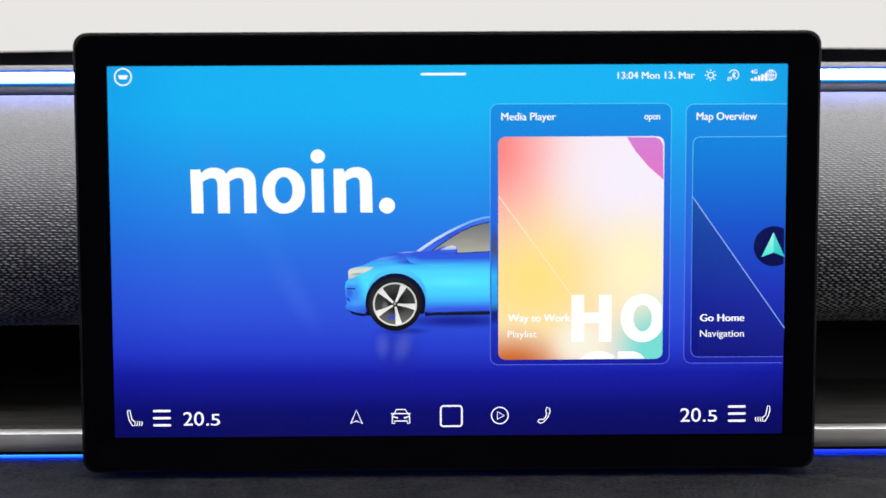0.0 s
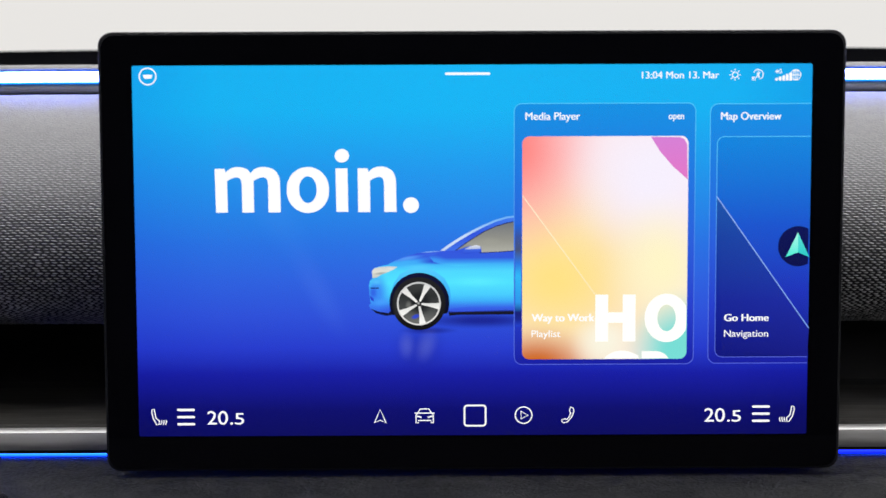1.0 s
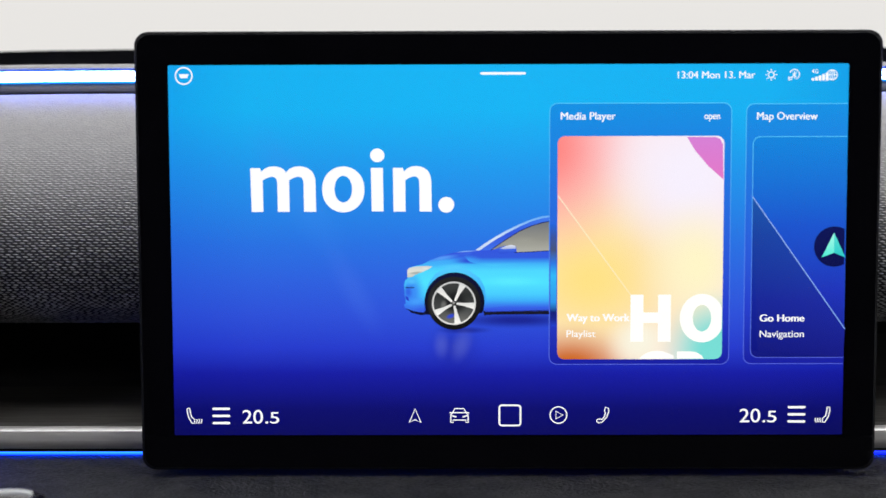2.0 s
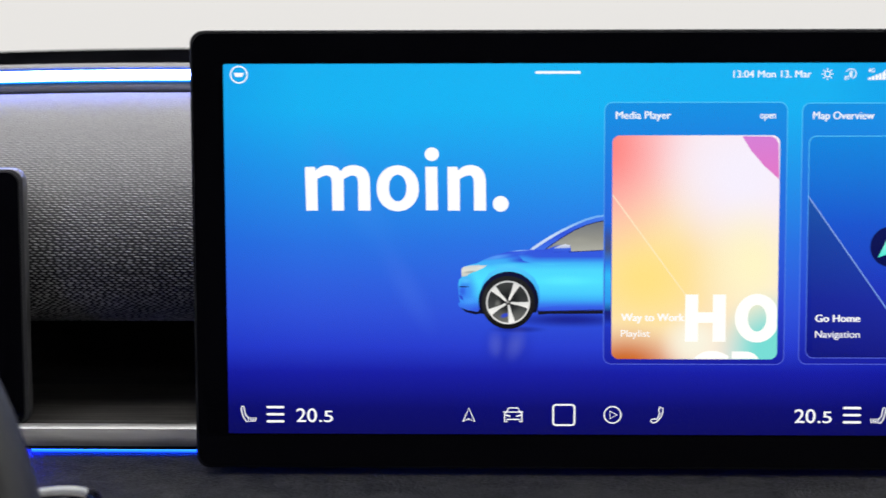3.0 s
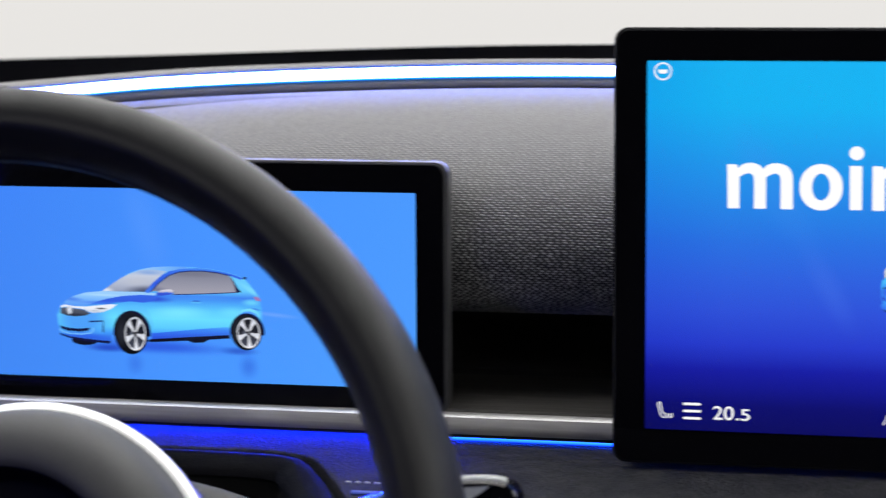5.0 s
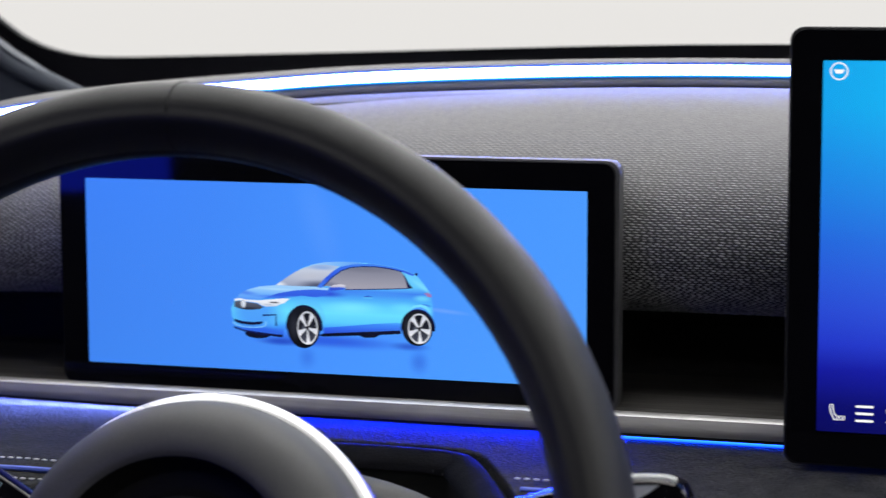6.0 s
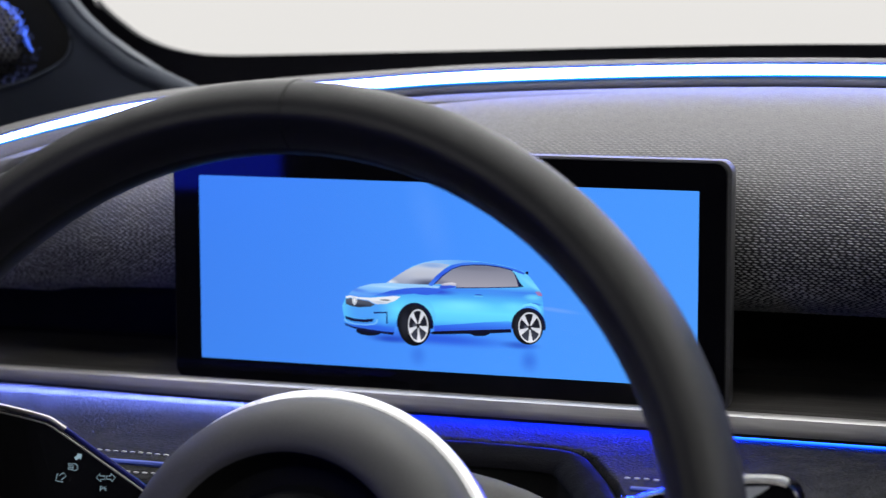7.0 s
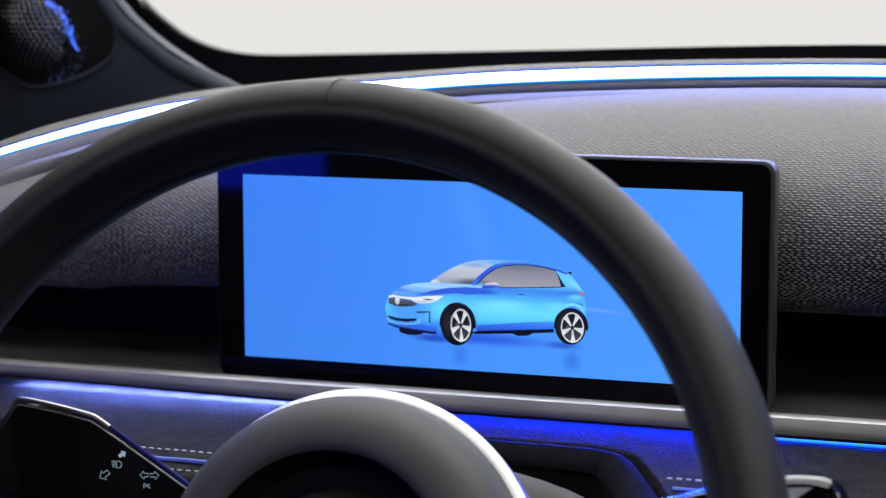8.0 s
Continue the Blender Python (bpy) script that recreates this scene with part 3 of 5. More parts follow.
# the car on the page, seen from the side, its tail behind the card
car_art = pg.sheet("car_body", [(-183.6, -100.6), (-185.3, -95.4), (-181.9, -92.4), (-184.3, -77.3), (-185.0, -60.1), (-183.2, -51.5), (-179.0, -48.1), (-179.3, -34.4), (-175.4, -28.8), (-166.9, -25.8), (-152.0, -22.5), (-137.1, -14.8), (-120.0, -8.0), (-98.7, -2.1), (-77.5, 1.2), (-57.9, 2.9), (-43.4, 13.1), (-22.2, 26.7), (-0.9, 38.6), (20.3, 48.8), (41.5, 57.6), (60.6, 63.1), (77.2, 64.8), (77.3, -112.9), (-41.3, -110.7), (-43.8, -90.9), (-50.1, -69.3), (-62.8, -52.0), (-77.7, -42.5), (-94.7, -38.1), (-111.7, -39.8), (-126.6, -46.6), (-138.2, -59.5), (-145.1, -75.3), (-148.2, -94.7), (-150.5, -112.8), (-163.2, -111.9), (-176.0, -107.5)], painted("car_paint", [(0, lin(52, 88, 226)), (0.048, lin(54, 96, 230)), (0.095, lin(58, 128, 240)), (0.143, lin(62, 176, 250)), (0.203, lin(72, 205, 255)), (0.322, lin(80, 226, 255)), (0.442, lin(78, 216, 255)), (0.508, lin(66, 182, 250)), (0.561, lin(54, 110, 232)), (0.609, lin(50, 84, 220)), (1, lin(58, 110, 232))], [(0.052, 0.227, 0.1, 0.26, 0, tint(58, 132, 246, 0.9), 0.15), (0.052, 0.334, 0.05, 0.04, 0, tint(88, 196, 255, 0.8), 0.0), (0.028, 0.227, 0.04, 0.09, 0, tint(48, 96, 228, 0.9), 0.1), (0.084, 0.131, 0.08, 0.05, 20, tint(72, 160, 252, 0.8), 0.1), (0.247, 0.525, 0.2, 0.05, 10, tint(66, 176, 250, 0.9), 0.1), (0.344, 0.484, 0.15, 0.035, 0, tint(84, 205, 255, 0.9), 0.0), (0.263, 0.573, 0.14, 0.03, 14, tint(90, 160, 250, 0.9), 0.0), (0.442, 0.613, 0.14, 0.022, 4, tint(60, 104, 232, 0.9), 0.0), (0.474, 0.542, 0.16, 0.04, 2, tint(46, 74, 214, 0.95), 0.2), (0.409, 0.637, 0.12, 0.01, 4, tint(150, 198, 252, 0.9), 0.0), (0.734, 0.334, 0.25, 0.07, 0, tint(92, 236, 255, 0.8), 0.0)]), 1, "blue car drawn on the screen")
pg.holder = car_art
pg.sheet("car_shoulder", [(-77.5, -8.2), (-57.9, -0.5), (-1.0, -2.1), (77.2, 1.5), (77.2, -16.5), (24.5, -22.3), (-26.6, -25.6), (-52.1, -22.9), (-69.1, -17.7)], painted("car_shoulder", [(0, lin(74, 206, 254)), (0.28, lin(58, 150, 242)), (0.55, lin(50, 90, 222)), (1, lin(52, 88, 222))], [(0.02, 0.3, 0.22, 0.5, 0, tint(62, 160, 248, 0.9), 0.1)]), 2)
pg.sheet("car_fender", [(-145.1, -73.2), (-140.7, -56.0), (-129.6, -39.7), (-111.6, -29.5), (-90.4, -27.0), (-69.1, -33.1), (-50.0, -47.8), (-41.1, -65.0), (-38.7, -86.6), (-42.5, -99.5), (-45.5, -82.2), (-53.1, -64.1), (-65.8, -48.6), (-79.8, -40.8), (-95.5, -37.7), (-111.7, -39.8), (-126.6, -46.6), (-138.2, -59.5)], lit("car_fender", [(0, lin(60, 150, 246)), (0.5, lin(66, 184, 252)), (1, lin(86, 206, 255))]), 2)
pg.sheet("car_roof_rail", [(-57.9, 2.5), (-43.4, 13.1), (-22.2, 26.7), (-0.9, 38.6), (20.3, 48.8), (41.5, 57.6), (60.6, 63.1), (77.2, 64.8), (77.2, 61.8), (61.1, 59.7), (42.4, 54.2), (21.2, 44.9), (-0.1, 33.9), (-21.3, 21.6), (-39.2, 9.7), (-50.3, 2.0)], lit("car_rail", [(0, lin(196, 214, 244)), (0.35, lin(206, 224, 250)), (0.8, lin(130, 186, 248)), (1, lin(110, 176, 246))]), 2)
pg.sheet("car_roof_side", [(-50.3, 2.0), (-39.2, 9.7), (-21.3, 21.6), (-0.1, 33.9), (21.2, 44.9), (42.4, 54.2), (61.1, 59.7), (77.2, 61.8), (77.2, 54.5), (61.1, 52.0), (42.4, 46.5), (21.2, 37.2), (-0.1, 24.0), (-18.0, 12.1), (-28.2, 2.8)], lit("car_roof_side", [(0, lin(64, 112, 232)), (0.5, lin(50, 84, 220)), (1, lin(66, 124, 238))]), 2)
pg.sheet("car_window", [(-29.0, 2.8), (-18.0, 11.3), (-0.1, 23.2), (21.2, 36.4), (42.4, 45.7), (61.1, 51.2), (77.2, 54.1), (77.2, 1.9), (16.0, -1.3), (14.3, 9.4), (-5.2, 10.4)], painted("car_pane", [(0, lin(176, 176, 166)), (0.4, lin(148, 148, 140)), (1, lin(112, 116, 122))], [(0.14, 0.12, 0.22, 0.22, 34, tint(112, 120, 140, 0.8), 0.0), (0.55, 0.35, 0.3, 0.2, 0, tint(160, 160, 150, 0.6), 0.0)]), 2)
pg.band("car_window_frame", [(-29.9, 2.8), (-18.0, 11.7), (-0.1, 23.6), (21.2, 36.8), (42.4, 46.1), (61.1, 51.6), (77.2, 54.5)], 1.5, lit("car_frame", [(0, lin(18, 28, 92)), (1, lin(18, 28, 92))]), 3)
pg.band("car_belt_line", [(11.8, -1.7), (41.5, -0.5), (77.2, 1.7)], 1.3, bpy.data.materials["car_frame"], 3)
pg.band("car_bumper_crease", [(-182.5, -64.4), (-167.2, -64.5)], 1.8, bpy.data.materials["car_frame"], 3)
pg.sheet("car_bumper_slot", [(-183.5, -78.2), (-177.5, -82.5), (-175.9, -88.6), (-181.8, -86.0)], lit("car_slot", [(0, lin(40, 60, 205)), (1, lin(46, 76, 215))]), 3)
pg.sheet("car_chin", [(-181.9, -101.9), (-167.5, -107.1), (-150.4, -109.8), (-145.3, -103.4), (-143.6, -112.9), (-154.7, -114.5), (-171.8, -110.1)], lit("car_chin", [(0, lin(14, 16, 40)), (1, lin(20, 24, 60))]), 3)
pg.sheet("car_mirror", [(-16.3, 2.7), (-13.7, 5.3), (-1.0, 5.2), (13.5, 6.0), (12.6, -0.8), (1.6, -2.1), (-5.2, -3.3), (-15.4, -3.3)], lit("car_mirror", [(0, lin(44, 78, 214)), (1, lin(66, 110, 230))]), 3)
pg.sheet("car_mirror_cap", [(-14.6, 4.8), (-5.2, 9.5), (5.8, 12.5), (13.5, 10.3), (13.9, 5.6), (-0.1, 4.8)], lit("car_mirror_cap", [(0, lin(176, 190, 226)), (1, lin(222, 226, 238))]), 4)
pg.sheet("car_headlight", [(-179.0, -46.4), (-179.3, -33.5), (-176.3, -29.2), (-166.1, -26.7), (-149.9, -25.5), (-133.7, -26.0), (-140.6, -31.1), (-152.1, -36.2), (-163.6, -40.4), (-171.3, -45.6)], painted("car_lamp", [(0, lin(196, 198, 190)), (0.5, lin(226, 226, 216)), (1, lin(206, 210, 212))], [(0.35, 0.4, 0.4, 0.16, 14, tint(150, 154, 152, 0.8), 0.1), (0.72, 0.8, 0.2, 0.14, 0, tint(232, 232, 226, 0.8), 0.0)]), 3)
pg.sheet("car_sill_shade", [(-41.3, -102.1), (-1.2, -97.1), (41.5, -93.8), (77.3, -91.8), (77.3, -106.9), (-41.3, -108.5)], lit("car_sill_shade", [(0, lin(50, 78, 222)), (0.5, lin(54, 98, 230)), (1, lin(62, 150, 246))]), 3)
pg.sheet("car_sill", [(-43.8, -106.4), (-26.8, -107.7), (77.3, -104.7), (77.3, -112.9), (-26.8, -113.4), (-42.1, -115.0)], lit("car_sill", [(0, lin(16, 16, 30)), (1, lin(26, 28, 50))]), 3)
wx, wy = (-96.2, -92.8)
pg.sheet("car_wheel_arch", arc(wx + 1, wy + 2, 53.5, -22, 205, 36), lit("car_arch", [(0, lin(8, 10, 30)), (1, lin(14, 18, 56))]), 3)
pg.sheet("car_tyre", arc(wx, wy, 47.9, 0, 360, 48), painted("car_tyre", [(0, lin(16, 16, 18)), (1, lin(34, 34, 36))], [(0.1, 0.5, 0.1, 0.4, 0, tint(60, 60, 62, 0.6), 0.0)]), 4)
pg.sheet("car_rim", arc(wx, wy, 39.2, 0, 360, 48), lit("car_rim", [(0, lin(232, 230, 226)), (1, lin(205, 206, 206))]), 5)
pg.sheet("car_rim_well", arc(wx, wy, 36.3, 0, 360, 48), painted("car_well", [(0, lin(112, 112, 108)), (0.35, lin(70, 72, 72)), (0.7, lin(46, 48, 48)), (1, lin(60, 62, 62))], [(0.52, 0.52, 0.36, 0.36, 0, tint(26, 28, 30, 0.95), 0.35), (0.25, 0.45, 0.10, 0.16, 0, tint(130, 130, 126, 0.6), 0.2), (0.42, 0.18, 0.14, 0.07, 20, tint(40, 70, 215, 0.9), 0.3)]), 6)
for k in range(5):
    a = radians(67 + 72 * k)
    d, e = (math.cos(a), math.sin(a)), (-math.sin(a), math.cos(a))
    pg.sheet("car_spoke", [(wx + d[0] * r + e[0] * o, wy + d[1] * r + e[1] * o) for r, o in ((3.2, -1.7), (19.3, -3.6), (36.4, -7.7), (37.0, 4.5), (19.3, 2.4), (3.2, 1.7))], lit("car_spoke", [(0, lin(250, 248, 244)), (1, lin(222, 222, 220))]) if k == 0 else bpy.data.materials["car_spoke"], 7)
pg.sheet("car_wheel_hub", arc(wx, wy, 4.6, 0, 360, 18), bpy.data.materials["car_tyre"], 8)
pg.sheet("car_wheel_cap", arc(wx - 0.5, wy + 0.5, 2.4, 0, 360, 14), lit("car_cap", [(0, lin(120, 120, 118)), (1, lin(190, 190, 186))]), 9)
pg.holder = None
# greeting
FOOT = 72.0          # the line that the greeting stands on


def letter(outline):
    return pg.sheet("greeting_text", [(-456.8 + x * 0.993, FOOT + y * 0.995) for x, y in outline], M["white"], 4, "large white greeting letter")


def arch(x, wide, over):
    """The outer and the inner line of a letter's arch from a stem's shoulder to its foot: x of the shoulder, width to the outer edge."""
    w = wide - 21.5
    top = [(x + wide * a, b) for a, b in ((0.10, 77), (0.26, 80.5), (0.42, 81.5), (0.58, 80.8), (0.76, 77.5), (0.90, 71), (0.985, 60), (1.0, 48))]
    inner = [(x + over + (w - over) * a, b) for a, b in ((1.0, 49), (0.97, 57), (0.86, 61.5), (0.68, 63.2), (0.48, 62.5), (0.25, 60.2), (0.0, 56.5))]
    top = [tuple(p) for p in smooth_line(top, 3)]
    return top + [(x + wide + 0.6, 0), (x + w + 0.3, 0)] + inner


first, second = arch(20.0, 49.5, 2.0), arch(64.5, 52.0, 4.8)
letter([(0.0, 78.5), (17.5, 78.5), (19.6, 72.0)] + first[:14] + [(64.0, 70.5)] + second + [(69.6, 0), (48.4, 0)] + first[24:] + [(22.6, 0), (1.6, 0)])
letter([(x + 255.0, y) for x, y in [(0.0, 78.5), (17.5, 78.5), (19.6, 72.0)] + arch(20.0, 48.5, 2.0) + [(22.2, 0), (0.6, 0)]])
letter([(215.5, 78.5), (237.0, 78.5), (237.8, 0.6), (216.6, 0.6)])
letter(arc(227.2, 101.0, 12.8, 0, 360, 40, ry=12.2))
letter(arc(350.0, 12.2, 14.2, 0, 360, 40))
ring_out, ring_in = arc(166.0, 40.0, 37.6, 0, 360, 64, ry=41.2), arc(166.0, 40.6, 15.6, 0, 360, 64, ry=23.8)
bulge = lambda pts, cx, cy: [(x + 0.05 * (x - cx) * abs(y - cy) / 41, y) for x, y in pts]
ring_out, ring_in = bulge(ring_out, 166.0, 40.0), bulge(ring_in, 166.0, 40.6)
for k in range(2):
    a, b = 16 + 32 * k, 49 + 32 * k
    letter([ring_out[m % 64] for m in range(a, b)] + [ring_in[m % 64] for m in reversed(range(a, b))])

# cards
x0, y0 = (73.9, 263.7)
x1, y1 = (394.6, -203.5)
media = pg.sheet("media_card", panel(x0, y0, x1, y1, 14), lit("card_back", [(0.0, lin(22, 28, 160)), (0.22, lin(38, 62, 204)), (0.45, lin(42, 92, 219)), (0.7, lin(33, 116, 224)), (1.0, lin(19, 145, 228))]), 8, "translucent blue media card")
pg.holder = media
pg.band("media_card_outline", panel(x0, y0, x1, y1, 14), 1.25, lit("card_line", [(0, lin(92, 108, 222)), (0.5, lin(84, 140, 236)), (1, lin(92, 205, 250))]), 9, closed=True)
pg.sheet("media_card_edge", [(75.6, 48.6), (86.4, 48.6), (86.8, -134.7), (75.6, -134.7)], lit("card_edge_tint", [(0, lin(34, 64, 204)), (0.07, lin(24, 38, 140)), (0.14, lin(22, 32, 118)), (0.24, lin(44, 150, 235)), (0.5, lin(48, 184, 248)), (0.62, lin(44, 120, 226)), (0.75, lin(70, 84, 124)), (0.88, lin(58, 84, 160)), (1.0, lin(30, 100, 216))]), 9, "car colours blurred behind the card edge")
mx0, my0 = (88.1, 205.6)
mx1, my1 = (382.5, -194.4)
art = Nodes("cover_art")
art.set(Base_Color=(0.004, 0.004, 0.004, 1), Roughness=0.25, Emission_Strength=1.0, Specular_IOR_Level=0.25)
auv = art.add("ShaderNodeUVMap")


def blob(cx, cy, sx, sy, inner, outer):
    """1 inside an oval of the page, fading to 0."""
    mp = art.add("ShaderNodeMapping", Location=(-cx / sx, -cy / sy, 0), Scale=(1 / sx, 1 / sy, 1))
    art.link(auv.outputs[0], mp.inputs[0])
    ln = art.tree.nodes.new("ShaderNodeVectorMath")
    ln.operation = "LENGTH"
    art.link(mp.outputs[0], ln.inputs[0])
    mr = art.add("ShaderNodeMapRange", From_Min=inner, From_Max=outer, To_Min=1.0, To_Max=0.0)
    mr.interpolation_type = "SMOOTHSTEP"
    art.link(ln.outputs["Value"], mr.inputs[0])
    return mr.outputs[0]


def over(below, col, fac):
    mx = art.tree.nodes.new("ShaderNodeMix")
    mx.data_type = "RGBA"
    art.link(fac, mx.inputs[0])
    if isinstance(below, tuple):
        mx.inputs[6].default_value = below
    else:
        art.link(below, mx.inputs[6])
    mx.inputs[7].default_value = col
    return mx.outputs[2]


tone = over(lin(252, 232, 236), lin(255, 226, 135), blob(0.2, 0.36, 0.85, 0.5, 0.0, 1.25))
tone = over(tone, lin(255, 134, 130), blob(-0.05, 0.95, 0.55, 0.5, 0.0, 1.15))
tone = over(tone, lin(247, 240, 254), blob(0.8, 0.82, 0.5, 0.36, 0.1, 1.2))
tone = over(tone, lin(255, 246, 200), blob(0.85, 0.42, 0.35, 0.3, 0.0, 1.2))
tone = over(tone, lin(206, 104, 30), blob(0.08, -0.05, 0.42, 0.2, 0.2, 1.2))
tone = over(tone, lin(250, 245, 225), blob(0.5, 0.08, 0.2, 0.14, 0.1, 1.2))
tone = over(tone, lin(120, 222, 214), blob(0.98, 0.04, 0.34, 0.26, 0.25, 1.15))
art.link(tone, art.shader.inputs["Emission Color"])
pg.sheet("cover_picture", panel(mx0, my0, mx1, my1, 13), art.mat, 10, "bright pastel orange and pink cover picture")
pg.sheet("cover_corner", [(316.1, 204.0), (367.0, 203.5), (374.9, 200.2), (380.0, 190.2), (381.6, 128.0), (354.5, 152.2), (331.9, 178.5)], lit("cover_pink", [(0, lin(228, 120, 200)), (1, lin(214, 128, 214))]), 11, "pink corner of the cover picture")
pg.band("cover_ray", [(88.9, 100.0), (223.4, -84.1)], 1.6, lit("cover_ray", [(0, lin(255, 236, 190)), (1, lin(255, 244, 215))]), 11)
CLIP = ((mx0 + 1, my1 + 1), (mx1 - 1, my0 - 1))
bx, by = (218.8, -162.6)
COVER = "large white letters on the cover"
pg.sheet("cover_text", [(bx + x, by + y) for x, y in ((0, 0), (23, 0), (23, 34), (49, 34), (49, 0), (72, 0), (72, 85), (49, 85), (49, 53), (23, 53), (23, 85), (0, 85))], M["soft_white"], 12, COVER)
o_out, o_in = arc(bx + 127.5, by + 42.5, 39.5, 0, 360, 48, ry=43.8), arc(bx + 127.5, by + 42.5, 16.5, 0, 360, 48, ry=24)
for k in range(2):
    half_ring = [o_out[m % 48] for m in range(24 * k, 24 * k + 25)] + [o_in[m % 48] for m in reversed(range(24 * k, 24 * k + 25))]
    pg.sheet("cover_text", [(min(x, mx1 - 1), y) for x, y in half_ring], M["soft_white"], 12, COVER)
bx, by = (222.5, -266.6)
pg.words("cover_text", "GR", (bx, by), 150, 86, M["soft_white"], 12, bold=0.05, clip=CLIP, label="large white letters cut off by the edge")
for text, tag, px, w, h, b in (("Media Player", "card_title", (93.5, 234.9), 97, 14, 0.013), ("open", "card_button_text", (346.6, 235.3), 27.5, 12.6, 0.012), ("Way to Work", "track_text", (104.8, -125.5), 113, 14.4, 0.034), ("Playlist", "caption_text", (104.8, -153.9), 52, 13, 0.006),
                          ("Map Overview", "card_title", (439.2, 234.0), 107, 14, 0.013), ("Go Home", "route_text", (448.9, -126.3), 80, 13.4, 0.030), ("Navigation", "caption_text", (449.3, -154.7), 79, 13, 0.006)):
    pg.holder = media if px[0] < 350 else None
    pg.words(tag, text, px, w - 45 * b, h, M["white"], 13, bold=b * 0.2, fat=45 * b)
pg.holder = None
qx0, qy0 = (419.2, 262.0)
qx1, qy1 = (422.5, -202.7)
R_EDGE = 599
map_card = pg.sheet("map_card", [(R_EDGE, qy1), (R_EDGE, qy0)] + [(x, y) for x, y in panel((qx0 + qx1) / 2, qy0, (qx0 + qx1) / 2 + 400, qy1, 14) if x < (qx0 + qx1) / 2 + 100], bpy.data.materials["card_back"], 8, "translucent blue map card")
pg.holder = map_card
ol = [(x, y) for x, y in panel((qx0 + qx1) / 2, qy0, (qx0 + qx1) / 2 + 400, qy1, 14) if x < (qx0 + qx1) / 2 + 100]
pg.band("map_card_outline", [(R_EDGE, qy0)] + ol + [(R_EDGE, qy1)], 1.25, bpy.data.materials["card_line"], 9)
ix0, iy0 = (431.7, 204.0)
ix1, iy1 = (434.7, -191.4)
inner = [(x, y) for x, y in panel((ix0 + ix1) / 2, iy0, (ix0 + ix1) / 2 + 400, iy1, 13) if x < (ix0 + ix1) / 2 + 100]
pg.sheet("map_picture", [(R_EDGE, iy1), (R_EDGE, iy0)] + inner, lit("map_sky", [(0, lin(14, 20, 120)), (0.3, lin(30, 50, 185)), (0.6, lin(26, 84, 206)), (1, lin(18, 134, 222))]), 10)
pg.sheet("map_slope", [(432.6, 98.7), (600.8, -139.7), (R_EDGE, iy1)] + [(x, y) for x, y in inner if y < iy0 - 120], lit("map_slope", [(0, lin(18, 22, 128)), (0.35, lin(26, 40, 158)), (0.75, lin(28, 70, 170)), (1, lin(32, 92, 178))], across=[(0, (0.8, 0.85, 0.9, 1)), (1, (1.1, 1.1, 1.05, 1))]), 11, "dark blue slope on the map card")
pg.band("map_ray", [(432.6, 98.7), (600.8, -139.7)], 1.8, lit("map_ray", [(0, lin(130, 170, 235)), (1, lin(150, 180, 240))]), 12)
pg.band("map_picture_outline", [(R_EDGE, iy0)] + inner + [(R_EDGE, iy1)], 1.25, bpy.data.materials["card_line"], 12)
nx, ny = (579.5, 8.1)
pg.sheet("route_badge", [(x, y) for x, y in arc(nx, ny, 36, 0, 360, 60) if x < R_EDGE], lit("badge", [(0, lin(8, 14, 75)), (1, lin(10, 18, 85))]), 13, "dark round navigation badge")
pg.sheet("route_arrow", [(578.7, 33.2), (557.4, -11.1), (579.5, -3.1)], lit("arrow_light", [(0, lin(70, 235, 215)), (1, lin(170, 250, 235))]), 14, "turquoise navigation arrow")
pg.sheet("route_arrow", [(578.7, 33.2), (579.5, -3.1), (599.6, -11.5)], lit("arrow_dark", [(0, lin(40, 200, 200)), (1, lin(90, 225, 215))]), 14, "turquoise navigation arrow")

pg.holder = part_bg
# status line
lx, ly = (-572.0, 313.8)
pg.band("emblem_ring", arc(lx, ly, 14.6, 0, 360, 32), 2.4, M["white"], 4, closed=True, label="round white emblem")
pg.sheet("emblem_bar", [(lx - 9, ly + 3), (lx + 9, ly + 3), (lx + 6, ly - 4), (lx - 6, ly - 4)], M["white"], 4)
hx, hy = (-8.4, 316.7)
pg.sheet("pull_bar", panel(hx - 40, hy - 2.2, hx + 40, hy + 2.2, 2), M["white"], 4, "white pull-down bar")
pg.words("status_text", "13:04 Mon 13. Mar", (299.0, 307.1), 136.0, 13, M["white"], 4, bold=0.002, fat=0.5, label="white clock and date text")
sx, sy = (463.5, 312.9)
pg.band("sun_icon", arc(sx, sy, 5, 0, 360, 20), 1.8, M["white"], 4, closed=True)
for k in range(8):
    a = radians(45 * k)
    pg.band("sun_ray", [(sx + 7.4 * math.cos(a), sy + 7.4 * math.sin(a)), (sx + 10.2 * math.cos(a), sy + 10.2 * math.sin(a))], 1.7, M["white"], 4)
tx, ty = (504.4, 312.5)
pg.band("bluetooth_icon", [(tx - 3, ty + 3), (tx + 3, ty - 3), (tx, ty - 6), (tx, ty + 7), (tx + 3, ty + 4), (tx - 3, ty - 2.5)], 1.5, M["white"], 4)
pg.band("bluetooth_call_arc", arc(tx, ty + 1, 8.6, -70, 160, 20), 1.6, M["white"], 4)
pg.words("bluetooth_text", "BT", (tx - 11, ty - 9.5), 8.5, 6.5, M["white"], 4, bold=0.02)
px_, py_ = (534.4, 302.5)
pg.words("network_text", "4G", (px_, py_ + 13), 11.5, 7.5, M["white"], 4, bold=0.01)
